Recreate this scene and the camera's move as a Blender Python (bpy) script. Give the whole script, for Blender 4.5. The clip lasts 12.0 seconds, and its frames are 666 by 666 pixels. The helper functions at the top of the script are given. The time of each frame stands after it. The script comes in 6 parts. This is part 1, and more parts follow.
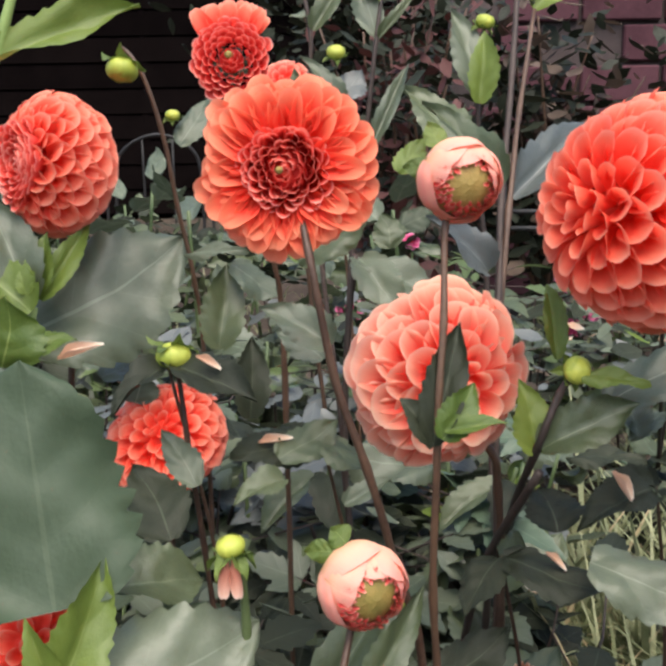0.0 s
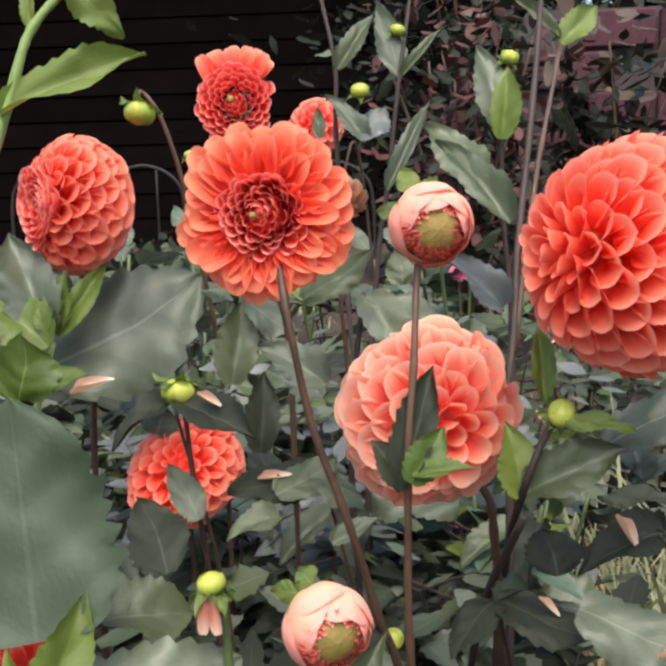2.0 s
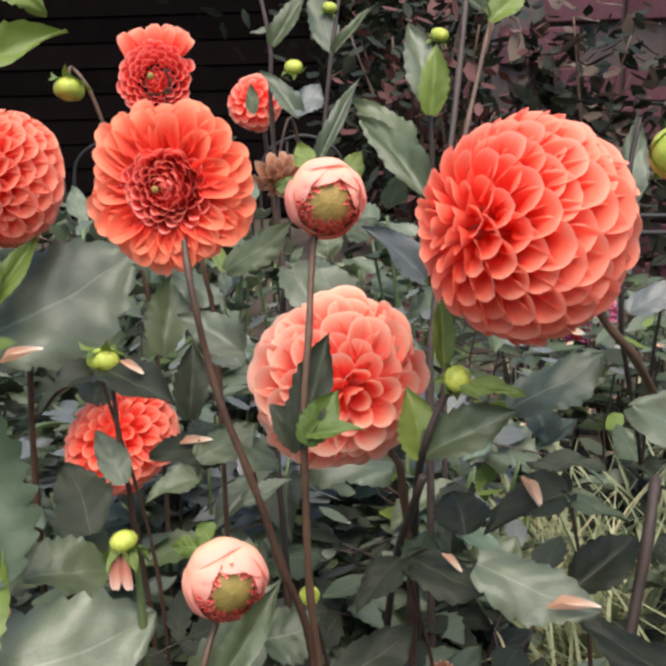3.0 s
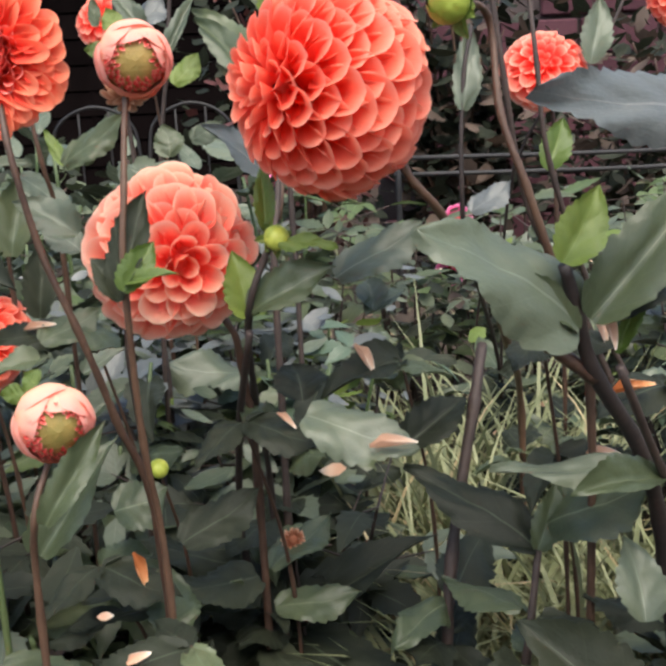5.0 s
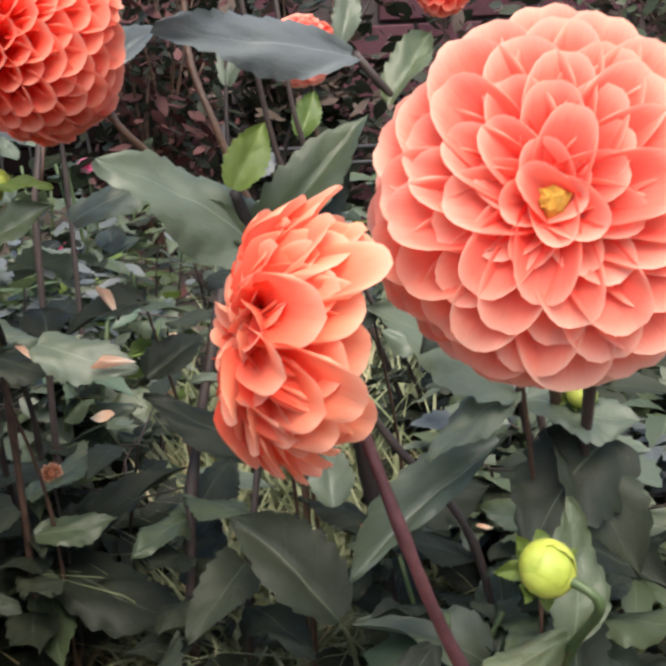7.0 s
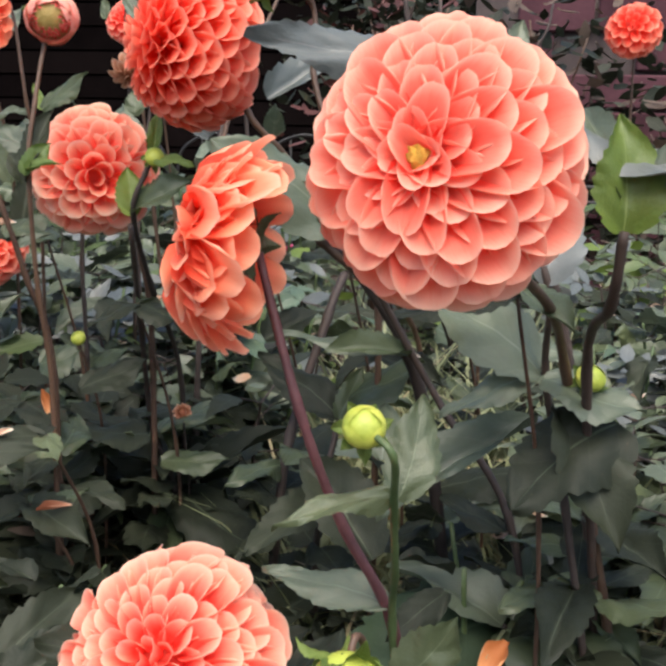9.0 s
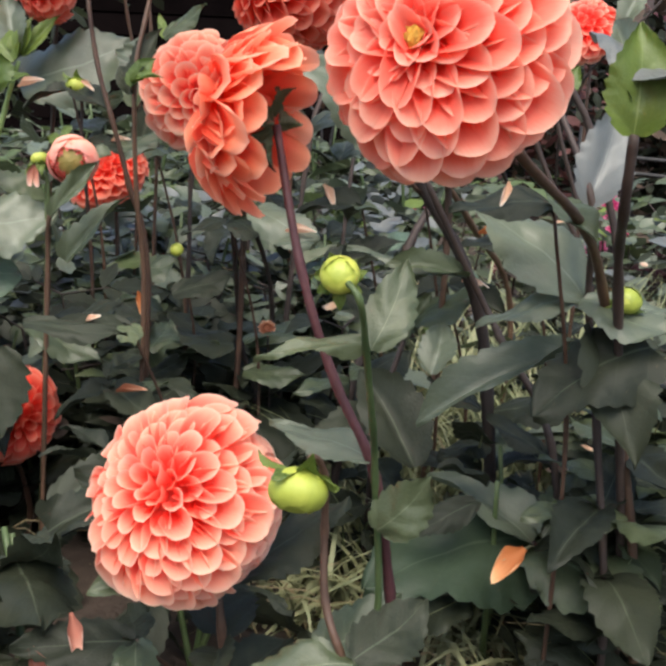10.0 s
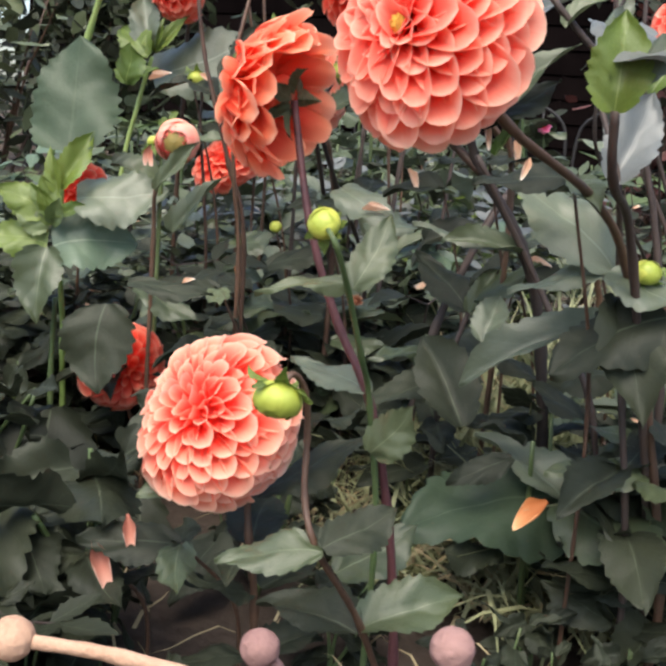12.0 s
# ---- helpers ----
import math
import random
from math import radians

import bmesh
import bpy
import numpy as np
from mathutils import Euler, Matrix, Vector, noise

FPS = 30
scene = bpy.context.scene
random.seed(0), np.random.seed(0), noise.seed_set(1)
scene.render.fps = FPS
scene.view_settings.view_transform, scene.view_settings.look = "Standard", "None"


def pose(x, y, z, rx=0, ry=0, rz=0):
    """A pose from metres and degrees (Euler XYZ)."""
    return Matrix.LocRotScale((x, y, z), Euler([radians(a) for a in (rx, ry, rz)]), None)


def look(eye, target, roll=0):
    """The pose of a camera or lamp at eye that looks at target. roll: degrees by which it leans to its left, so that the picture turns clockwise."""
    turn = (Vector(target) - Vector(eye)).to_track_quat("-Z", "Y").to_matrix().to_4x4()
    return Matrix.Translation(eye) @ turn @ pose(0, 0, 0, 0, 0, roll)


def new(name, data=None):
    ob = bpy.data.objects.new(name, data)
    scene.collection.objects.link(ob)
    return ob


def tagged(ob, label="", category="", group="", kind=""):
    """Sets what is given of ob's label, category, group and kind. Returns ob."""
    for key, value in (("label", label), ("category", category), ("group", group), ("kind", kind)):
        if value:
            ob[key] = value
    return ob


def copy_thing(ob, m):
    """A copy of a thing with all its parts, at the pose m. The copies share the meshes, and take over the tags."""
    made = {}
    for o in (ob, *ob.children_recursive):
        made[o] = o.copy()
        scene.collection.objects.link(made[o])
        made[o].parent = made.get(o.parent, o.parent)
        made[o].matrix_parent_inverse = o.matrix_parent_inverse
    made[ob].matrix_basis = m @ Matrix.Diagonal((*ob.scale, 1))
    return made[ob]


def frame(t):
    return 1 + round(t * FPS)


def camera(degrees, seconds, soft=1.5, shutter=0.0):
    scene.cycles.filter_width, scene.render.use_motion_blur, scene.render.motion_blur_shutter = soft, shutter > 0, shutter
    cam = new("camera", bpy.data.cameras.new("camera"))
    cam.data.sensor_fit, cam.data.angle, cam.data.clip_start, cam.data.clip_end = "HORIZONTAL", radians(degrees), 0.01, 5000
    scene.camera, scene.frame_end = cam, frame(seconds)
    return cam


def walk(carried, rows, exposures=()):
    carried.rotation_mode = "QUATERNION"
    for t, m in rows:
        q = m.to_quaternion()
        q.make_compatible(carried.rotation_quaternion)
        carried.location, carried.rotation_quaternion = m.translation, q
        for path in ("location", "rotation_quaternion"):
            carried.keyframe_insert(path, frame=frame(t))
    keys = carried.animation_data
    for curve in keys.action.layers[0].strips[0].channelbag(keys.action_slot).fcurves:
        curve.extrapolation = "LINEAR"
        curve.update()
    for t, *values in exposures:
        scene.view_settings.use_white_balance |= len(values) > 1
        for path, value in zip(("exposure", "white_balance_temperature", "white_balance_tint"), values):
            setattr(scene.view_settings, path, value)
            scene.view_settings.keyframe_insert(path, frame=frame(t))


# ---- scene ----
cam = camera(37.75, 12.0, soft=3.2, shutter=0.12)
PATH = [
        (0, (-0.0000, -0.0000, 0.6000), (-0.0000, 0.9802, 0.4020), -0.91),
        (0.5, (-0.0244, 0.0327, 0.6180), (0.0014, 1.0107, 0.4113), -0.33),
        (1, (-0.0247, 0.0367, 0.6134), (-0.0496, 1.0205, 0.4358), -0.60),
        (1.5, (0.0293, 0.0087, 0.6135), (-0.0344, 0.9912, 0.4388), -1.02),
        (2, (0.0573, -0.0023, 0.6089), (-0.0309, 0.9790, 0.4373), -1.45),
        (2.5, (0.0744, -0.0191, 0.6053), (-0.0045, 0.9617, 0.4268), -1.45),
        (3, (0.1019, -0.0238, 0.6088), (0.0328, 0.9541, 0.4119), -1.32),
        (3.2, (0.1116, -0.0234, 0.6066), (0.0404, 0.9553, 0.4141), -1.72),
        (4.8, (0.1504, -0.0623, 0.5562), (0.1593, 0.9161, 0.3496), -2.52),
        (5, (0.1520, -0.0707, 0.5444), (0.1748, 0.9043, 0.3233), -2.91),
        (5.5, (0.2016, -0.0952, 0.5162), (0.2075, 0.8773, 0.2831), -2.75),
        (6, (0.2065, -0.1082, 0.4928), (0.2578, 0.8651, 0.2693), -1.78),
        (6.5, (0.2462, -0.1453, 0.4727), (0.3149, 0.8282, 0.2545), -1.83),
        (7, (0.2550, -0.1658, 0.4997), (0.3962, 0.8006, 0.2847), -3.28),
        (7.2, (0.2732, -0.1846, 0.5136), (0.4236, 0.7815, 0.3037), -3.40),
        (8.8, (0.3784, -0.2612, 0.4750), (0.2771, 0.7155, 0.2859), 0.30),
        (9, (0.3801, -0.2771, 0.4664), (0.2661, 0.7021, 0.2985), 1.27),
        (9.5, (0.4342, -0.3006, 0.4312), (0.2285, 0.6601, 0.2453), 3.85),
        (10, (0.4608, -0.3136, 0.4245), (0.1978, 0.6314, 0.2303), 4.60),
        (10.5, (0.4630, -0.2919, 0.4195), (0.1849, 0.6485, 0.2237), 3.79),
        (11, (0.5168, -0.3222, 0.3730), (0.1551, 0.5855, 0.1600), 4.78),
        (11.5, (0.5365, -0.3495, 0.3834), (0.1324, 0.5439, 0.1870), 5.25),
        (12, (0.5734, -0.3598, 0.4162), (0.1523, 0.5236, 0.2106), 5.12)
]
walk(cam, [(t, look(eye, target, roll)) for t, eye, target, roll in PATH],
     exposures=[(0, 1.05), (3, 1.08), (5, 1.15), (6.5, 1.14), (7.2, 1.17), (9, 1.09), (10, 1.05), (11, 1.24), (12, 1.22)])

# ---- light ----
world = bpy.data.worlds.new("overcast_sky")
scene.world = world
world.use_nodes = True
wn, wl = world.node_tree.nodes, world.node_tree.links
sky = wn.new("ShaderNodeTexSky")
sky.sky_type, sky.sun_disc = "NISHITA", False
sky.sun_elevation, sky.sun_rotation = radians(62), radians(173)
sky.air_density, sky.dust_density, sky.ozone_density = 1.0, 3.0, 1.0
wl.new(sky.outputs[0], wn["Background"].inputs[0])
wn["Background"].inputs[1].default_value = 0.15
sun = new("sun", bpy.data.lights.new("sun", "SUN"))
sun.data.energy, sun.data.angle, sun.data.color = 2.0, radians(50), (1.0, 0.945, 0.84)
sun.matrix_world = look((0.3, -2.0, 5.0), (0, 0.4, 0.4))


# ---- materials ----
class Nodes:
    """A node material under construction."""

    def __init__(self, name, rough=0.6, spec=0.4):
        self.m = bpy.data.materials.new(name)
        self.m.use_nodes = True
        self.t = self.m.node_tree
        self.b = self.t.nodes["Principled BSDF"]
        self.out = self.t.nodes["Material Output"]
        self.b.inputs["Roughness"].default_value = rough
        self.b.inputs["Specular IOR Level"].default_value = spec

    def n(self, kind, **props):
        nd = self.t.nodes.new(kind)
        for k, v in props.items():
            nd.inputs[k.replace("_", " ")].default_value = v
        return nd

    def l(self, a, b):
        self.t.links.new(a, b)

    def math(self, op, a, b=0.5, clamp=False):
        nd = self.t.nodes.new("ShaderNodeMath")
        nd.operation, nd.use_clamp = op, clamp
        for i, v in enumerate((a, b)):
            if isinstance(v, (int, float)):
                nd.inputs[i].default_value = v
            else:
                self.l(v, nd.inputs[i])
        return nd.outputs[0]

    def mix(self, fac, a, b, blend="MIX"):
        nd = self.t.nodes.new("ShaderNodeMix")
        nd.data_type, nd.blend_type = "RGBA", blend
        for sock, v in ((nd.inputs[0], fac), (nd.inputs[6], a), (nd.inputs[7], b)):
            if isinstance(v, (int, float)):
                sock.default_value = v
            elif isinstance(v, tuple):
                sock.default_value = (*v, 1)
            else:
                self.l(v, sock)
        return nd.outputs[2]

    def noise(self, scale, detail=4, coord=None):
        nd = self.n("ShaderNodeTexNoise", Scale=scale, Detail=detail)
        if coord is None:
            tc = self.t.nodes.new("ShaderNodeTexCoord")
            coord = tc.outputs["Object"]
        self.l(coord, nd.inputs["Vector"])
        return nd.outputs[0]

    def uv(self):
        nd = self.t.nodes.new("ShaderNodeTexCoord")
        sp = self.t.nodes.new("ShaderNodeSeparateXYZ")
        self.l(nd.outputs["UV"], sp.inputs[0])
        return sp.outputs[0], sp.outputs[1]

    def random(self):
        return self.t.nodes.new("ShaderNodeObjectInfo").outputs["Random"]

    def ramp(self, fac, *stops):
        nd = self.t.nodes.new("ShaderNodeValToRGB")
        el = nd.color_ramp.elements
        while len(el) < len(stops):
            el.new(0.5)
        for e, (p, c) in zip(el, stops):
            e.position, e.color = p, (*c, 1)
        self.l(fac, nd.inputs[0])
        return nd.outputs[0]

    def bump(self, height, strength=0.3, dist=0.002):
        nd = self.n("ShaderNodeBump", Strength=strength, Distance=dist)
        self.l(height, nd.inputs["Height"])
        self.l(nd.outputs[0], self.b.inputs["Normal"])

    def colour(self, c):
        self.l(c, self.b.inputs["Base Color"])

    def translucent(self, c, fac):
        tr = self.t.nodes.new("ShaderNodeBsdfTranslucent")
        self.l(c, tr.inputs[0])
        mx = self.n("ShaderNodeMixShader", Fac=fac)
        self.l(self.b.outputs[0], mx.inputs[1])
        self.l(tr.outputs[0], mx.inputs[2])
        self.l(mx.outputs[0], self.out.inputs[0])


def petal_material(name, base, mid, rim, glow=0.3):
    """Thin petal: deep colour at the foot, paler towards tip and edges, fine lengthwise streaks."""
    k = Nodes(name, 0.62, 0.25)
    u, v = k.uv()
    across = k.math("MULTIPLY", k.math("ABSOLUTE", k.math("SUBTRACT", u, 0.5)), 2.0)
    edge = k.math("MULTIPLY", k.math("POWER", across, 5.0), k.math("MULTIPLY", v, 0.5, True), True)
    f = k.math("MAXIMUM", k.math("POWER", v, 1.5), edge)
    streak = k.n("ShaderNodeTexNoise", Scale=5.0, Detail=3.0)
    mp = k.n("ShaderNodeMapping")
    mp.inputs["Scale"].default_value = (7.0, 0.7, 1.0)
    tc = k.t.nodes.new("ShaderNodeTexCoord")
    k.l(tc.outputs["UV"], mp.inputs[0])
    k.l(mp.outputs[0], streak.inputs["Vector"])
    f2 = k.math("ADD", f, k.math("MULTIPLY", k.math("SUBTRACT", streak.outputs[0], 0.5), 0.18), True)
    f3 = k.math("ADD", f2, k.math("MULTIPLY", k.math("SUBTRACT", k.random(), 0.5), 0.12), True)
    # foot pigment, deepened by red bounce light between petals put into the colour
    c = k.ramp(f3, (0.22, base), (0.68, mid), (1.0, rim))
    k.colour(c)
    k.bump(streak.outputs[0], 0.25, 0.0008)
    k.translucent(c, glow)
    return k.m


def leaf_material(name, a, b, vein, rough=0.39, glow=0.18, spec=0.55):
    """Dahlia leaf: midrib, side veins, quilted relief, mottling, each leaf a little different."""
    k = Nodes(name, rough, spec)
    u, v = k.uv()
    across = k.math("MULTIPLY", k.math("ABSOLUTE", k.math("SUBTRACT", u, 0.5)), 2.0)
    rib = k.math("LESS_THAN", across, k.math("SUBTRACT", 0.034, k.math("MULTIPLY", v, 0.024)))
    wob = k.noise(6.0, 3)
    s = k.math("ADD", k.math("SUBTRACT", v, k.math("MULTIPLY", across, 0.26)), k.math("MULTIPLY", wob, 0.02))
    saw = k.math("ABSOLUTE", k.math("SINE", k.math("MULTIPLY", s, 12.0)))
    side = k.math("SUBTRACT", 1.0, k.math("MINIMUM", k.math("MULTIPLY", saw, 16.0), 1.0))
    veins = k.math("MAXIMUM", rib, k.math("MULTIPLY", side, 0.28))
    fac = k.math("ADD", k.math("MULTIPLY", k.noise(3.0, 6), 0.45), k.math("MULTIPLY", k.noise(26.0, 4), 0.25))
    fac = k.math("ADD", fac, k.math("MULTIPLY", k.random(), 0.5), True)
    c = k.mix(k.math("MULTIPLY", veins, 0.80), k.ramp(fac, (0.25, a), (0.85, b)), vein)
    spots = k.math("GREATER_THAN", k.noise(22.0, 2), 0.74)
    c = k.mix(k.math("MULTIPLY", spots, 0.35), c, (0.10, 0.075, 0.04))
    k.colour(c)
    h = k.math("ADD", k.math("MULTIPLY", saw, 0.30), k.math("MULTIPLY", k.noise(32.0, 5), 0.7))
    k.bump(h, 0.5, 0.0012)
    rr = k.math("ADD", k.math("MULTIPLY", k.noise(20.0, 4), 0.22), rough - 0.08)
    k.l(rr, k.b.inputs["Roughness"])
    k.translucent(c, glow)
    return k.m


def plain(name, a, b, scale=20.0, rough=0.6, bump=0.3, spec=0.4, dist=0.002, glow=0.0):
    """Two-tone mottled surface with relief at two scales."""
    k = Nodes(name, rough, spec)
    f = k.math("ADD", k.math("MULTIPLY", k.noise(scale, 5), 0.75), k.math("MULTIPLY", k.noise(scale * 7, 3), 0.35))
    f = k.math("ADD", f, k.math("MULTIPLY", k.math("SUBTRACT", k.random(), 0.5), 0.35), True)
    c = k.ramp(f, (0.3, a), (0.75, b))
    k.colour(c)
    k.bump(k.noise(scale * 4, 6), bump, dist)
    if glow:
        k.translucent(c, glow)
    return k.m


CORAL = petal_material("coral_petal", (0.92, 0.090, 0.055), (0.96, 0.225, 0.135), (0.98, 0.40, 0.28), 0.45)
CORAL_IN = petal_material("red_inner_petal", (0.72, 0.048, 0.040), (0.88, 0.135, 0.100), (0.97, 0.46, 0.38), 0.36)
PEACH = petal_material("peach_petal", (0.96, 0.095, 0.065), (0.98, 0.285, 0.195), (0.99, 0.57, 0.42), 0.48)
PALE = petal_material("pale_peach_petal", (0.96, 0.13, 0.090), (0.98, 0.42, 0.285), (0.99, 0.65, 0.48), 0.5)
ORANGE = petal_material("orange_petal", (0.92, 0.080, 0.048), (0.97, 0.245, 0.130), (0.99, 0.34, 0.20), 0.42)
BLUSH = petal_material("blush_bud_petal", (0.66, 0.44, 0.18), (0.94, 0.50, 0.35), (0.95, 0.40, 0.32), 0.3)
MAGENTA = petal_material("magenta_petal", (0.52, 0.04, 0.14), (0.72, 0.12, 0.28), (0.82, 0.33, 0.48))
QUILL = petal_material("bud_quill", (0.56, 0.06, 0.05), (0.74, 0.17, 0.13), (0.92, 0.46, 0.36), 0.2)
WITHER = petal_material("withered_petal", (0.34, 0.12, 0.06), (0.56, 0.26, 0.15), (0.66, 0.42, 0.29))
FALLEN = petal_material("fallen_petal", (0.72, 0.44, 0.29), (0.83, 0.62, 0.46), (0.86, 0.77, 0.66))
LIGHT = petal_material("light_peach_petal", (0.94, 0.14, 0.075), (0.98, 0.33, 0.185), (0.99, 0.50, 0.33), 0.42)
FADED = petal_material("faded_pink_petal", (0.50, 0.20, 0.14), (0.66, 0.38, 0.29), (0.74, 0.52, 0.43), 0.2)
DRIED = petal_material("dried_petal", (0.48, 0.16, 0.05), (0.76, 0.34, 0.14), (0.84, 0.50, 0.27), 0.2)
LEAF = leaf_material("leaf_green", (0.0404, 0.0551, 0.0256), (0.0920, 0.1123, 0.0523), (0.1347, 0.1620, 0.0923))
LEAF_BROAD = leaf_material("leaf_broad", (0.0270, 0.0450, 0.0228), (0.0541, 0.0800, 0.0437), (0.0720, 0.0980, 0.0560), 0.50, 0.20, 0.35)
# dark leaf; low in the bed its colour also carries the shade
LEAF_DARK_SHADED = leaf_material("leaf_dark_shaded", (0.0134, 0.0167, 0.0100), (0.0327, 0.0381, 0.0222), (0.0693, 0.0819, 0.0524), 0.50, 0.14, 0.22)
# grey-green leaf; the colour also stands in for top-lit sheen
LEAF_GREY = leaf_material("leaf_grey_sheen", (0.0582, 0.0762, 0.0457), (0.1211, 0.1422, 0.0904), (0.1746, 0.2016, 0.1403), 0.40)
# pale undersides and bloom, with sky reflection put into the colour
LEAF_PALE_SHEEN = leaf_material("leaf_pale_sheen", (0.0731, 0.0851, 0.0776), (0.1365, 0.1472, 0.1395), (0.2072, 0.2127, 0.1969), 0.38)
LEAF_FRESH = leaf_material("leaf_fresh", (0.0572, 0.0900, 0.0285), (0.1299, 0.1700, 0.0589), (0.1975, 0.2400, 0.1044), 0.44, 0.25)
LEAF_SOFT = leaf_material("leaf_soft", (0.085, 0.130, 0.080), (0.150, 0.205, 0.135), (0.20, 0.26, 0.17), 0.44, 0.25)
LEAF_LIME = leaf_material("leaf_lime", (0.060, 0.105, 0.014), (0.155, 0.210, 0.036), (0.21, 0.27, 0.07), 0.45, 0.3)
LEAF_BROWN = leaf_material("leaf_brown", (0.042, 0.028, 0.020), (0.115, 0.078, 0.056), (0.10, 0.07, 0.05), 0.7)
LEAF_RED = leaf_material("leaf_red", (0.044, 0.014, 0.012), (0.125, 0.036, 0.029), (0.14, 0.055, 0.045), 0.7)
STEM = plain("stem_green", (0.045, 0.075, 0.025), (0.09, 0.12, 0.045), 40, 0.5)
STEM_RED = plain("stem_purple", (0.046, 0.024, 0.016), (0.108, 0.060, 0.036), 40, 0.5)
# dark stems, and purple stems with the bed's shade put into the colour
STEM_DARK_SHADED = plain("stem_dark_shaded", (0.022, 0.016, 0.014), (0.055, 0.036, 0.028), 40, 0.6)
STEM_WINE = plain("stem_wine", (0.050, 0.018, 0.020), (0.11, 0.042, 0.044), 40, 0.5)
STEM_LIME = plain("stem_lime", (0.14, 0.21, 0.05), (0.24, 0.32, 0.10), 40, 0.5)
BUD_GREEN = plain("bud_green", (0.24, 0.30, 0.035), (0.46, 0.48, 0.08), 60, 0.45, 0.2)
BUD_HEART = plain("bud_heart", (0.19, 0.15, 0.035), (0.34, 0.22, 0.06), 160, 0.6, 0.4)
HEART_YELLOW = plain("heart_yellow", (0.70, 0.34, 0.04), (0.85, 0.50, 0.08), 300, 0.6, 0.8)
SEED = plain("seed_head", (0.34, 0.20, 0.13), (0.50, 0.32, 0.22), 90, 0.9, 0.6, 0.1)
SEED_MAUVE = plain("seed_head_mauve", (0.20, 0.11, 0.10), (0.28, 0.165, 0.145), 90, 0.9, 0.6, 0.1)
def soil_material():
    """Trodden garden soil: broad damp and dry patches, clods, fine crumbs."""
    k = Nodes("soil", 0.95, 0.1)
    f = k.math("ADD", k.math("MULTIPLY", k.noise(0.55, 3), 0.5), k.math("MULTIPLY", k.noise(5.0, 8), 0.35))
    f = k.math("ADD", f, k.math("MULTIPLY", k.noise(70.0, 4), 0.25), True)
    k.colour(k.ramp(f, (0.32, (0.026, 0.020, 0.016)), (0.55, (0.058, 0.044, 0.035)), (0.78, (0.115, 0.090, 0.070))))
    k.bump(k.math("ADD", k.noise(30.0, 8), k.math("MULTIPLY", k.noise(6.0, 5), 0.8)), 0.9, 0.012)
    return k.m


SOIL = soil_material()
STRAW = plain("straw", (0.22, 0.17, 0.09), (0.42, 0.34, 0.19), 30, 0.8)
GRASS = plain("grass", (0.11, 0.14, 0.055), (0.34, 0.35, 0.19), 9, 0.55, glow=0.25)
# near-black albedo: the deep shade on the shed is put in here
BOARD = plain("board_in_shade", (0.0030, 0.0022, 0.0022), (0.0062, 0.0044, 0.0042), 5, 0.98, 0.3, 0.0)
IRON = plain("black_iron", (0.010, 0.009, 0.009), (0.02, 0.018, 0.017), 40, 0.6)
BRICK = plain("mauve_brick", (0.048, 0.020, 0.025), (0.092, 0.040, 0.048), 8, 0.9, 0.8, 0.1)
MORTAR = plain("mortar", (0.03, 0.02, 0.02), (0.06, 0.045, 0.042), 20, 0.95)

# ---- mesh tools ----
PLACE = {}


def thing(name, at, label, category, group="", kind=""):
    ob = new(name)
    at = (at[0], at[1], 0) if name == "dahlia_plant" else at
    ob.location = at
    PLACE[ob] = Matrix.Translation(at)
    return tagged(ob, label, category, group, kind)


def child(name, mesh, parent, m, label=""):
    """One mesh as a part of a thing, at the world pose m."""
    ob = new(name, mesh)
    ob.parent = parent
    ob.matrix_basis = PLACE[parent].inverted() @ m
    PLACE[ob] = m
    return tagged(ob, label)


def mesh_of(name, verts, faces, mat, uvs=None):
    me = bpy.data.meshes.new(name)
    me.from_pydata(verts, [], faces)
    me.materials.append(mat)
    me.polygons.foreach_set("use_smooth", [True] * len(me.polygons))
    if uvs:
        lay = me.uv_layers.new(name="UVMap")
        idx = np.empty(len(me.loops), dtype=np.int32)
        me.loops.foreach_get("vertex_index", idx)
        lay.data.foreach_set("uv", np.array(uvs, dtype=np.float32)[idx].ravel())
    return me


def sheet(name, nu, nv, fn, mat):
    """A grid mesh: fn(u, v) gives the point, u along 0..1, v across -1..1."""
    verts, uvs = [], []
    for i in range(nu + 1):
        for j in range(nv + 1):
            u, v = i / nu, j / nv * 2 - 1
            verts.append(fn(u, v))
            uvs.append((v / 2 + 0.5, u))
    faces = [(i * (nv + 1) + j, i * (nv + 1) + j + 1, (i + 1) * (nv + 1) + j + 1, (i + 1) * (nv + 1) + j)
             for i in range(nu) for j in range(nv)]
    return mesh_of(name, verts, faces, mat, uvs)


def smooth(a, b, x):
    t = min(1, max(0, (x - a) / (b - a)))
    return t * t * (3 - 2 * t)


MADE = {}


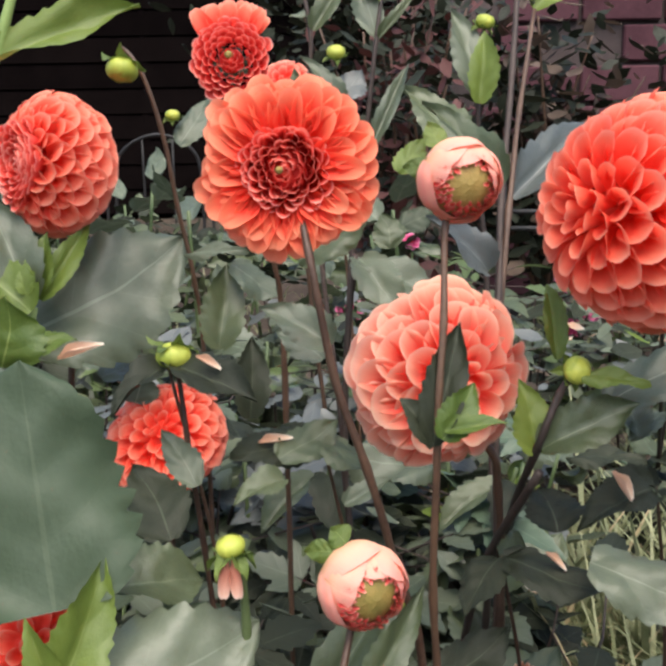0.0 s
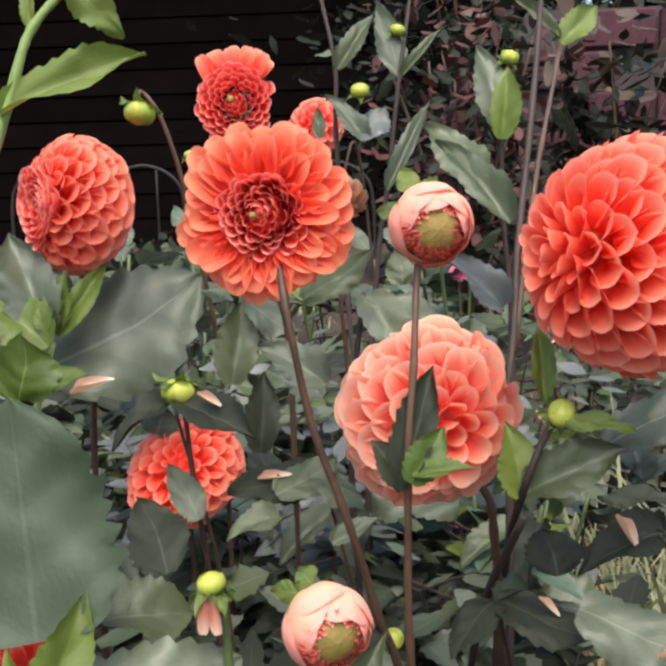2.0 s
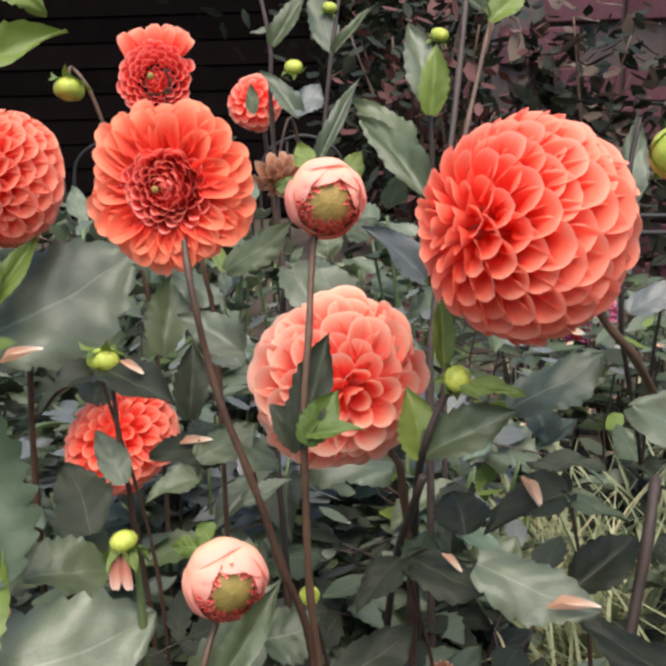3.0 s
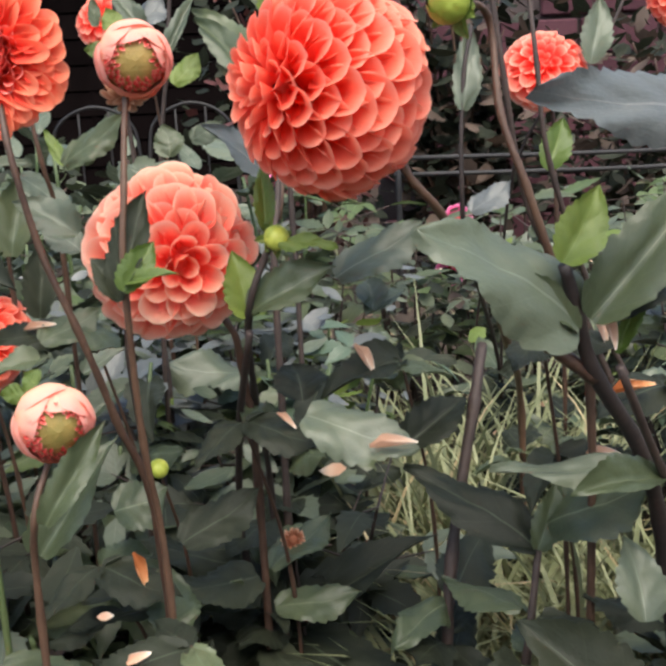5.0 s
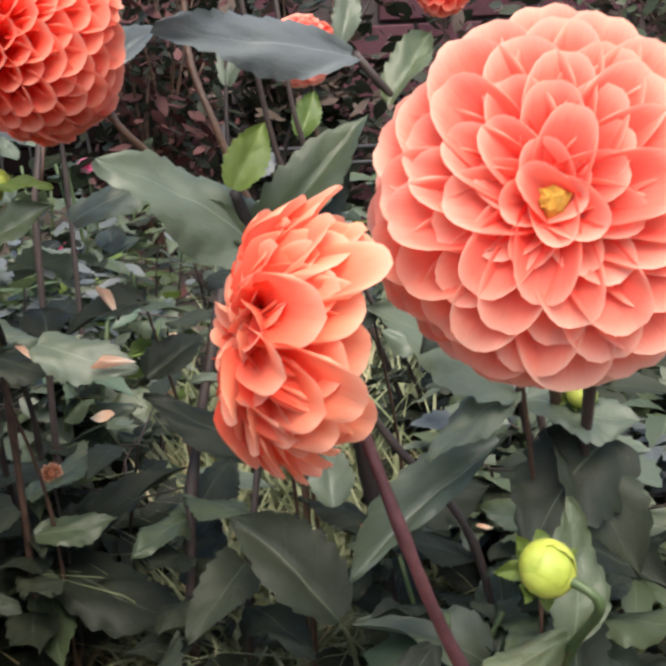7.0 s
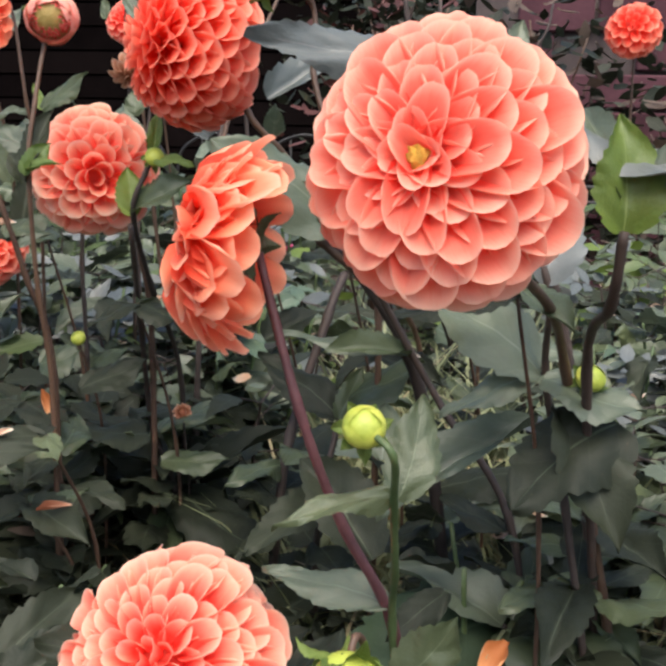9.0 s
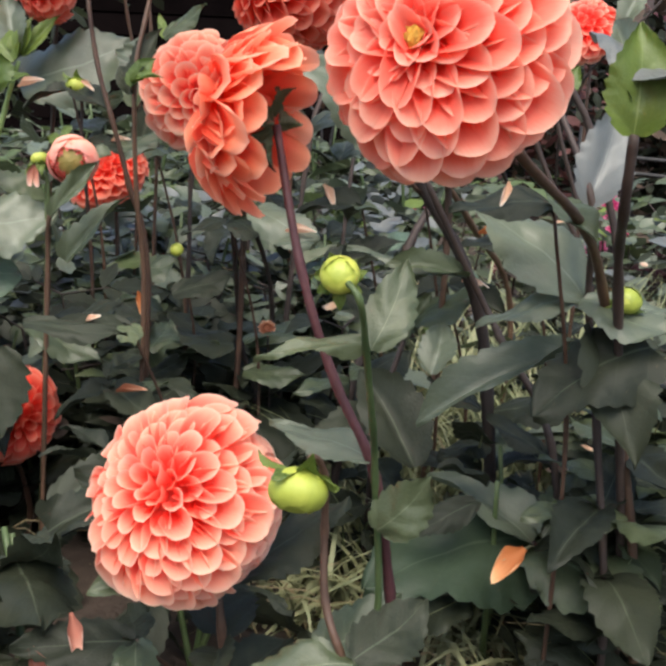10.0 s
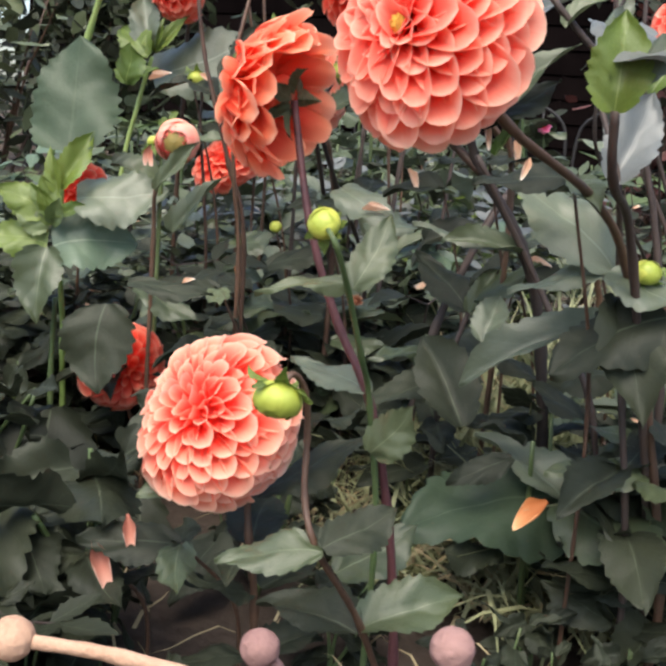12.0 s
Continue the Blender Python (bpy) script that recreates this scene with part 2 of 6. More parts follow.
def petal_mesh(mat, cup, curl, tip, seed):
    """Unit petal: foot at the origin, length 1 along y, width 1, hollow side up (z).
    The foot is rolled into a tube that opens into a spoon; tip above 0.5 draws it to a point."""
    key = (mat.name, round(cup, 2), round(curl, 2), round(tip, 2), seed)
    if key not in MADE:
        rng = random.Random(seed * 7 + int(cup * 10))
        ph, wob, notch = rng.uniform(0, 6), rng.uniform(0.04, 0.10), rng.uniform(0, 0.06)
        skew = rng.uniform(-0.05, 0.05)

        def fn(u, v):
            end = max(0.0, (u - 0.45) / 0.55)
            w = 0.5 * (0.34 + 0.66 * smooth(0, 0.62, u)) * (1 - tip * 0.45 * end ** 1.5)
            a = cup * (1.32 - 0.50 * u)
            x = w * math.sin(a * v) / max(a, 0.2) * (1.3 - 0.3 * min(1, a / 1.8)) * 1.08
            z = w * (1 - math.cos(a * v)) / max(a, 0.2)
            back = 0.40 * (1 - math.sqrt(1 - 0.985 * v * v)) + (0.22 * abs(v) ** 1.3 if tip > 0.5 else 0)
            y = u * (1 - back) * (1 - 0.15 * abs(curl) * u)
            y -= notch * end * max(0, 1 - 3 * abs(v))
            x += skew * u * u
            z += curl * u * u + wob * 0.45 * math.sin(4 * v + ph) * u * u * abs(v)
            z -= 0.10 * end ** 3 * (1 - 0.5 * v * v)
            z -= 0.020 * math.cos(9 * v) * u * (1 - v * v)
            return (x, y, z)

        MADE[key] = sheet("petal", 9, 12, lambda u, v: fn(1 - (1 - u) ** 1.3, math.sin(v * math.pi / 2)), mat)
    return MADE[key]


def leaf_mesh(mat, kind):
    """Unit leaf: foot at the origin, length 1 along y, width 1 across x, unevenly toothed edge."""
    key = (mat.name, "leaf", kind)
    if key not in MADE:
        rng = random.Random(kind + 11)
        broad = kind >= 6
        fold = (0.20, 0.42, 0.12, 0.62, 0.30, 0.06)[kind % 6]
        droop = (0.10, 0.28, -0.12, 0.18, 0.40, 0.02)[kind % 6]
        wave, ph, sway = rng.uniform(0.03, 0.10), rng.uniform(0, 6), rng.uniform(-0.09, 0.09)
        twist, roll = rng.uniform(-0.8, 0.8), rng.uniform(0.1, 0.5)
        teeth = 8 + kind % 3
        cuts = [[rng.uniform(0.08, 0.19), rng.uniform(-0.12, 0.12)] for i in range(2 * teeth + 2)]

        def fn(u, v):
            belly = math.sin(math.pi * min(1, (u * 0.97 + 0.03)) ** (0.64 if broad else 0.70)) ** (0.62 if broad else 0.92)
            side = 0 if v < 0 else teeth
            k = min(teeth - 1, int(u * teeth))
            deep, slip = cuts[side + k]
            saw = min(1.0, max(0.0, u * teeth - k + slip * (1 if 0.2 < u * teeth - k < 0.8 else 0)))
            edge = 1 - deep * (1 - saw) ** 1.3 * abs(v) ** 4 * (1 if 0.08 < u < 0.97 else 0)
            w = 0.5 * belly * edge if u < 0.985 else 0.012
            w = max(w, 0.012)
            x = v * w + sway * math.sin(math.pi * u)
            y = u + 0.05 * abs(v) * math.sin(math.pi * u)
            z = fold * abs(v) * w - roll * w * v * v * 0.8 - droop * u * u + wave * math.sin(9 * u + ph + 2.5 * v) * abs(v)
            rib = abs(math.sin(12 * (u - 0.26 * abs(v))))
            z += 0.016 * rib * (1 - abs(v) * 0.4) * belly
            z += 0.055 * noise.noise((u * 2.4, v * 1.2, kind * 5.1)) + 0.008 * noise.noise((u * 9, v * 5, kind * 3.3))
            z += (x - sway) * math.sin(twist * (u - 0.3))
            return (x, y, z)

        MADE[key] = sheet("leaf", 40, 10, fn, mat)
    return MADE[key]


def frame_of(at, y, z, sx, sy, sz):
    """Pose at a place with given y axis and rough z axis, and a scale along each axis."""
    y = Vector(y).normalized()
    x = y.cross(Vector(z)).normalized()
    z = x.cross(y)
    m = Matrix((x * sx, y * sy, z * sz)).transposed().to_4x4()
    m.translation = at
    return m


def leaf(parent, foot, tip, w, n, mat=None, kind=0, label=""):
    d = Vector(tip) - Vector(foot)
    size = d.length
    m = frame_of(foot, d, n, w, size, (w + size) / 2)
    return child("leaf", leaf_mesh(mat or LEAF, kind), parent, m, label)


def glide(pts, steps=6):
    """Catmull-Rom curve through the points."""
    p = [Vector(q) for q in pts]
    p = [p[0] * 2 - p[1]] + p + [p[-1] * 2 - p[-2]]
    out = []
    for i in range(1, len(p) - 2):
        for s in range(steps):
            t = s / steps
            a, b, c, d = p[i - 1:i + 3]
            out.append(0.5 * (2 * b + (c - a) * t + (2 * a - 5 * b + 4 * c - d) * t * t + (3 * b - a - 3 * c + d) * t ** 3))
    return out + [p[-2]]


def tube_mesh(name, pts, r0, r1, mat, sides=10, steps=6, lumps=0.06):
    line = glide(pts, steps) if len(pts) > 2 else [Vector(pts[0]).lerp(Vector(pts[1]), i / 4) for i in range(5)]
    verts, faces, uvs = [], [], []
    side = Vector((1, 0, 0.1))
    for i, p in enumerate(line):
        d = (line[min(i + 1, len(line) - 1)] - line[max(i - 1, 0)]).normalized()
        side = (side - d * side.dot(d)).normalized()
        other = d.cross(side)
        f = i / (len(line) - 1)
        sway = r0 * 0.5 * math.sin(math.pi * f)
        p = p + Vector((noise.noise(p * 14), noise.noise(p * 14 + Vector((9, 0, 0))), 0)) * sway
        r = (r0 + (r1 - r0) * f) * (1 + lumps * math.sin(i * 2.3) + (0.22 if i % (steps * 1) == 0 and 0 < i < len(line) - 1 else 0))
        for s in range(sides):
            a = 2 * math.pi * s / sides
            verts.append(p + (side * math.cos(a) + other * math.sin(a)) * r)
            uvs.append((s / sides, f))
    for i in range(len(line) - 1):
        for s in range(sides):
            t = (s + 1) % sides
            faces.append((i * sides + s, i * sides + t, (i + 1) * sides + t, (i + 1) * sides + s))
    n = len(verts)
    faces += [tuple(range(sides))[::-1], tuple(range(n - sides, n))]
    return mesh_of(name, verts, faces, mat, uvs)


def stem(parent, pts, r0=0.004, r1=0.003, mat=None, name="stem", label="", root=False):
    base = PLACE[parent].translation
    pts = [Vector(p) for p in pts]
    if root and pts[0].z > 0:
        pts = [Vector((pts[0].x, pts[0].y, -0.01))] + pts
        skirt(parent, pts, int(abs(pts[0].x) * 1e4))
    # rooted stems default to the copy with shade in its colour
    me = tube_mesh(name, [Vector(p) - base for p in pts], r0 * 0.84, r1 * 0.84, mat or (STEM_DARK_SHADED if root else STEM_RED))
    return child(name, me, parent, Matrix.Translation(base), label)


def skirt(parent, pts, seed, low=0.05, high=0.22):
    """Leaf pairs on the lower part of a long stem."""
    line = [p for p in glide(pts, 10) if low < p.z < high]
    rng = random.Random(seed)
    for p in line[::max(1, len(line) // 4)]:
        a = rng.uniform(0, 3.14)
        for k in (0, 1):
            d = Vector((math.cos(a + k * 3.0), math.sin(a + k * 3.0), rng.uniform(-0.1, 0.45))).normalized()
            n = rng.uniform(0.05, 0.085)
            # below 0.16 m the shade is put into the leaf colour
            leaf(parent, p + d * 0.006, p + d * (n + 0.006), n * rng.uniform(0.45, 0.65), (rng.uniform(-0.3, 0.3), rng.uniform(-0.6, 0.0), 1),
                 rng.choice((LEAF, LEAF_DARK_SHADED, LEAF_DARK_SHADED)) if p.z > 0.16 else LEAF_DARK_SHADED, rng.randrange(9))


def ball_mesh(name, r, mat, squash=1.0, rough=0.0, rings=12, seed=1):
    verts, faces, uvs = [], [], []
    seg = rings * 2
    for i in range(rings + 1):
        a = math.pi * i / rings
        for j in range(seg):
            b = 2 * math.pi * j / seg
            d = Vector((math.sin(a) * math.cos(b), math.sin(a) * math.sin(b), math.cos(a)))
            k = r * (1 + rough * noise.noise(d * 3 + Vector((seed, 0, 0))))
            verts.append((d.x * k, d.y * k, d.z * k * squash))
            uvs.append((j / seg, i / rings))
    for i in range(rings):
        for j in range(seg):
            t = (j + 1) % seg
            faces.append((i * seg + j, (i + 1) * seg + j, (i + 1) * seg + t, i * seg + t))
    return mesh_of(name, verts, faces, mat, uvs)


def aim(at, axis):
    return Matrix.Translation(at) @ Vector(axis).to_track_quat("Z", "Y").to_matrix().to_4x4()


GOLD = math.pi * (3 - math.sqrt(5))


def head_of(parent, at, axis, r, style, label=""):
    """A flower head with every petal its own piece."""
    m = aim(at, axis)
    core = ball_mesh("flower_head", r * style.get("core", 0.42), style.get("heart", CORAL_IN), 0.85 * style.get("flat", 0.85), 0.1)
    head = child("flower_head", core, parent, m, label)
    if "eye" in style:
        child("eye", ball_mesh("eye", r * style.get("eyesize", 0.055), style.get("eyemat", HEART_YELLOW), 0.8, 0.5, 14), head, m @ Matrix.Translation((0, 0, r * style["eye"])))
    rng = random.Random(style.get("seed", 1))
    count, top = style["count"], radians(style.get("reach", 125))
    low = radians(style.get("start", 0))
    flat = style.get("flat", 0.85)
    inner = radians(style.get("inner", 0))
    extra = style.get("button", 0)
    for i in range(count + extra):
        f = (i + 0.6) / count
        th = math.acos(math.cos(low) - min(1, f) * (math.cos(low) - math.cos(top)))
        if i >= count:
            th = inner * math.sqrt((i - count + 0.4) / extra)
        elif extra and th < inner:
            continue
        ph = i * GOLD + rng.uniform(-0.06, 0.06)
        if "gap" in style and abs((ph - style["gap"][0] + math.pi) % (2 * math.pi) - math.pi) < style["gap"][1] and th > inner:
            continue
        d = Vector((math.sin(th) * math.cos(ph), math.sin(th) * math.sin(ph), math.cos(th)))
        e = Vector((math.cos(th) * math.cos(ph), math.cos(th) * math.sin(ph), -math.sin(th)))
        inside = th < inner
        q = smooth(0, radians(95), th)
        if inside:
            k = th / inner
            out = style.get("dome", 0.45) * (0.78 + 0.30 * k)
            size, wide, cup, curl, mat = 0.20 + 0.16 * k, (0.13 + 0.14 * k) * style.get("inwide", 1.0), 1.4, 0.38 - 0.2 * k, style.get("inmat", CORAL_IN)
        else:
            out = style.get("out", 1.0) * (style.get("mid", 0.86) + (1 - style.get("mid", 0.86)) * q)
            size = style.get("length", 0.62) * (0.62 + 0.38 * q)
            wide = style.get("wide", 0.46) * (0.45 + 0.55 * q)
            cup = style.get("cup", 1.5) * (1.05 - 0.12 * q)
            curl = style.get("curl", 0.16) * (1 - 1.6 * q)
            mat = style.get("mat", CORAL)
        lean = style.get("tuck", 0.18) if inside else style.get("lean", 0.18) * (1 - q)
        if "scale" in style and "lean" not in style and not inside:
            lean = -style["scale"] * smooth(0.1, 0.9, th)
        y = (d - e * lean + Vector((rng.uniform(-1, 1), rng.uniform(-1, 1), rng.uniform(-1, 1))) * style.get("loose", 0.07)).normalized()
        out *= 1 + rng.uniform(-1, 0.8) * style.get("ragged", 0.05)
        tip = Vector((d.x, d.y, d.z * flat)) * out * r
        size *= r * (1 + rng.uniform(-0.06, 0.08))
        wide *= r * (1 + rng.uniform(-0.10, 0.10))
        pm = petal_mesh(mat, round(cup * 5) / 5, round(curl * 8) / 8, style.get("tip", 0.46), rng.randrange(3))
        child("petal", pm, head, m @ frame_of(tip - y * size, y, -e, wide, size, (wide + size) * 0.5))
    return head


def calyx(parent, at, axis, r, mat=None, count=7, spread=0.9):
    """Green bracts behind a head or bud."""
    m = aim(at, axis)
    for i in range(count):
        a = i * 2 * math.pi / count + 0.3
        d = Vector((math.cos(a), math.sin(a), 0))
        y = (d * spread + Vector((0, 0, 0.35 - 0.5 * (i % 2)))).normalized()
        z = Vector((0, 0, 1)) - d * 0.3
        w = m @ frame_of(d * r * 0.25, y, z, r * 0.62, r * 1.0, r)
        child("bract", leaf_mesh(mat or LEAF_LIME, 2 + i % 2), parent, w)


def wrap_mesh(mat, seed):
    """Unit petal that hugs a ball from its back (-z) towards the front, with a rounded tip; a higher seed reaches further."""
    key = (mat.name, "wrap", seed)
    if key not in MADE:
        rng = random.Random(seed)
        lift, ph = rng.uniform(0.03, 0.06), rng.uniform(0, 6)
        reach = (0.58, 0.65, 0.71, 0.78)[seed]

        def fn(u, v):
            pol = math.pi * (0.97 - reach * u * (1 - 0.17 * abs(v) ** 2.4 * u))
            az = v * 0.80 * math.sin(min(1, u * 1.25 + 0.12) * math.pi * 0.5)
            rr = 1 + lift * u + 0.03 * v * u - 0.014 * math.cos(7 * v + ph) * u - 0.10 * max(0, u - 0.8) + 0.07 * (1 - v * v) * u
            return (rr * math.sin(pol) * math.sin(az), rr * math.sin(pol) * math.cos(az), rr * math.cos(pol))

        MADE[key] = sheet("petal", 14, 10, fn, mat)
    return MADE[key]


def opening_bud(parent, at, axis, r, mat=None, seed=1, label=""):
    """A bud half open: rounded blush petals wrapped round, dark red quills along the lower rim, a smooth olive heart."""
    m = aim(at, axis)
    bud = child("bud", ball_mesh("bud", r * 0.93, BUD_HEART, 0.97, 0.03), parent, m, label)
    rng = random.Random(seed)
    for row, count, s in ((0, 5, 0.985), (1, 5, 1.035), (2, 4, 1.075)):
        for i in range(count):
            a = 2 * math.pi * (i + (0.0, 0.5, 0.2)[row]) / count + rng.uniform(-0.2, 0.2)
            up = math.cos(a)
            reach = (3 if up > 0.2 else 2 if up > -0.5 else 1) - (0, 0, 1)[row]
            child("petal", wrap_mesh(mat or BLUSH, max(0, reach)), bud,
                  m @ Matrix.Rotation(a, 4, "Z") @ Matrix.Rotation(rng.uniform(-0.06, 0.06) - 0.07 * row - 0.10 * (1 - up) * 0.5, 4, "X") @ Matrix.Scale(r * s, 4))
    for i in range(84):
        f = (i + 0.5) / 84
        th = radians(26 + 30 * math.sqrt(f))
        ph = i * GOLD
        d = Vector((math.sin(th) * math.cos(ph), math.sin(th) * math.sin(ph), math.cos(th)))
        e = Vector((math.cos(th) * math.cos(ph), math.cos(th) * math.sin(ph), -math.sin(th)))
        y = (d * rng.uniform(0.05, 0.3) - e + Vector((rng.uniform(-0.2, 0.2), rng.uniform(-0.2, 0.2), 0))).normalized()
        child("quill", petal_mesh(QUILL, 1.4, 0.125, 0.62, i % 3), bud,
              m @ frame_of(d * r * (0.92 + 0.10 * f) + e * r * 0.14, y, d, r * 0.17, r * (0.24 + 0.14 * f), r * 0.16))
    return bud


def green_bud(parent, at, axis, r, seed=1, bracts=True, mat=None, label=""):
    m = aim(at, axis)
    r *= 0.86
    bud = child("bud", ball_mesh("bud", r * 1.01, mat or BUD_GREEN, 0.82, 0.02), parent, m, label)
    for i in range(8):
        child("bud_scale", wrap_mesh(mat or BUD_GREEN, 2 + i % 2), bud,
              m @ Matrix.Diagonal((1, 1, 0.82, 1)) @ Matrix.Rotation(i * math.pi / 4, 4, "Z") @ Matrix.Scale(r * (1 + 0.03 * (i % 2)), 4))
    if bracts:
        back = Vector(at) - Vector(axis).normalized() * r * 0.75
        calyx(bud, back, axis, r * 1.35, LEAF_LIME, 7, 1.0)
    return bud


def dahlia(at, axis, r, style, path, label, mat=None, r0=0.0045, group="dahlia flowers"):
    """One flower on its stem, from the ground up."""
    foot = Vector(path[-1])
    foot.z = 0
    ob = thing("dahlia_flower", foot, label, "flower", group)
    back = Vector(at) - Vector(axis).normalized() * r * style.get("neck", 0.45)
    stem(ob, [foot] + [Vector(p) for p in reversed(path)] + [back], r0 * 0.85, r0 * 0.55, mat)
    head_of(ob, at, axis, r, style)
    if r0 > 0.0024 and "bare" not in style:
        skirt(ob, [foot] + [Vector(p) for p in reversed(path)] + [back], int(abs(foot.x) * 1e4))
    calyx(ob, back, axis, r * style.get("green", 0.42), LEAF, 7)
    return ob


def ball(seed, mat=None, **more):
    return dict(dict(count=150, reach=134, cup=1.7, wide=0.62, length=0.56, scale=0.36, curl=0.10, tip=0.2, loose=0.05,
                     core=0.60, heart=mat or CORAL, mat=mat or CORAL, seed=seed), **more)


def open_style(seed, **more):
    return dict(dict(count=170, reach=100, inner=66, dome=0.62, mid=0.70, flat=0.60, length=0.60, wide=0.40,
                     cup=1.0, curl=0.10, mat=CORAL, seed=seed, core=0.30), **more)


# ---- ground ----
def ground():
    n, half = 90, 4.5
    verts, faces = [], []
    for i in range(n + 1):
        for j in range(n + 1):
            x, y = (i / n * 2 - 1) * half, (j / n * 2 - 1) * half + 2
            edge = max(abs(x), abs(y - 2)) / half
            h = 0.0 if edge > 0.97 else 0.025 * noise.noise((x * 3, y * 3, 0)) + 0.012 * noise.noise((x * 11, y * 11, 3))
            verts.append((x, y, h - 0.01))
    for i in range(n):
        for j in range(n):
            a = i * (n + 1) + j
            faces.append((a, a + n + 1, a + n + 2, a + 1))
    b = len(verts)
    far = 400
    verts += [(-far, -far, -0.01), (far, -far, -0.01), (far, far, -0.01), (-far, far, -0.01)]
    c = [0, n * (n + 1), (n + 1) * (n + 1) - 1, n]
    for i in range(4):
        faces.append((b + i, b + (i + 1) % 4, c[(i + 1) % 4], c[i]))
    ob = new("ground", mesh_of("ground", verts, faces, SOIL))
    tagged(ob, "bare dark brown garden soil with litter", "ground", kind="structure")


ground()


def blades(name, mat, count, area, length, width, lean, label, category, seed, lift=0.0):
    """Many loose blades or stalks in one mesh."""
    rng = random.Random(seed)
    verts, faces = [], []
    x0, x1, y0, y1 = area
    for i in range(count):
        x, y = rng.uniform(x0, x1), rng.uniform(y0, y1)
        if noise.noise((x * 4, y * 4, seed)) < -0.15:
            continue
        a, n = rng.uniform(0, 2 * math.pi), length * rng.uniform(0.5, 1.3)
        d = Vector((math.cos(a), math.sin(a), 0))
        s = Vector((-d.y, d.x, 0)) * width * rng.uniform(0.6, 1.3)
        tilt = lean * rng.uniform(0.6, 1.2)
        p = Vector((x, y, lift * rng.random()))
        b = len(verts)
        for k in range(5):
            t = k / 4
            q = p + d * n * math.sin(tilt * (0.4 + 0.6 * t)) * t + Vector((0, 0, n * max(0.02, math.cos(tilt * (0.4 + 0.75 * t))) * t))
            w = s * (1 - t ** 2 * 0.95)
            verts += [q - w, q + w]
        for k in range(4):
            faces.append((b + 2 * k, b + 2 * k + 1, b + 2 * k + 3, b + 2 * k + 2))
    ob = new(name, mesh_of(name, verts, faces, mat))
    return tagged(ob, label, category, kind="stuff")


# ---- background ----
def shed():
    """Boarded outbuilding behind the bed; its deep shade is in the board colour."""
    ob = thing("shed", (-3.0, 7.6, 0), "wooden shed behind the flower bed, deep shade put into its colour", "shed")
    x0, x1, y = -7.0, 1.2, 7.6
    for i in range(15):
        z = 0.03 + i * 0.19
        verts, faces = [], []
        for x in (x0, x1):
            verts += [(x, y + 0.02, z), (x, y, z + 0.004), (x, y + 0.012, z + 0.18), (x, y + 0.04, z + 0.18)]
        faces = [(0, 4, 5, 1), (1, 5, 6, 2), (2, 6, 7, 3), (3, 7, 4, 0), (0, 1, 2, 3), (7, 6, 5, 4)]
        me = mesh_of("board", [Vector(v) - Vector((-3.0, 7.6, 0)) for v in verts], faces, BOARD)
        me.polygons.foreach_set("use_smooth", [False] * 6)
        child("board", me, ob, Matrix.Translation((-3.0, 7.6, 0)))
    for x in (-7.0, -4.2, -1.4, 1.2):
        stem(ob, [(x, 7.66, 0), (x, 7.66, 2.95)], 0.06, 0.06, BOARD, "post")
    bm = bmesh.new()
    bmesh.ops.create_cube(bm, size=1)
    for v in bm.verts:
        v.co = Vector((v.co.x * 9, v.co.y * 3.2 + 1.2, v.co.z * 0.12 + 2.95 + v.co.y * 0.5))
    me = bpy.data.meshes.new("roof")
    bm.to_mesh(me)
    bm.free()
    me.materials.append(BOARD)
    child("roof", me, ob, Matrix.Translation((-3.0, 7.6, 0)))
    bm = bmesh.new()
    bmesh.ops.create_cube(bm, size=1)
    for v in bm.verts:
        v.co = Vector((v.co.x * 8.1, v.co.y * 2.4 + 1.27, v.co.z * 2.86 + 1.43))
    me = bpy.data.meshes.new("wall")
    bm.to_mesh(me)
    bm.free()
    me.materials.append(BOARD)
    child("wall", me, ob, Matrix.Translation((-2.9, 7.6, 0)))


shed()


def iron_fence():
    """Low black hoop fence in front of the shed."""
    for x in (-1.9, -1.45, -1.0, -0.55):
        ob = thing("fence_hoop", (x, 4.6, 0), "thin black iron hoop of a low garden fence", "fence", "fence hoops")
        stem(ob, [(x, 4.6, 0), (x, 4.6, 0.42), (x + 0.05, 4.6, 0.56), (x + 0.2, 4.6, 0.62), (x + 0.35, 4.6, 0.56), (x + 0.4, 4.6, 0.42), (x + 0.4, 4.6, 0)],
             0.009, 0.009, IRON, "bar")
        for k in (0.13, 0.27):
            stem(ob, [(x + k, 4.6, 0), (x + k, 4.6, 0.6)], 0.006, 0.006, IRON, "bar")


iron_fence()


def low_rail():
    """Knee-high wire fence behind the bed."""
    ob = thing("low_fence", (1.4, 2.05, 0), "low dark wire fence behind the flower bed", "fence")
    for z in (0.44, 0.405):
        stem(ob, [(0.35, 2.05, z), (1.0, 2.04, z - 0.01), (1.8, 2.06, z + 0.006), (2.6, 2.05, z)], 0.006, 0.006, IRON, "bar")
    for x in (0.36, 1.1, 1.85, 2.6):
        stem(ob, [(x, 2.05, -0.02), (x, 2.05, 0.5)], 0.008, 0.008, IRON, "post")


low_rail()


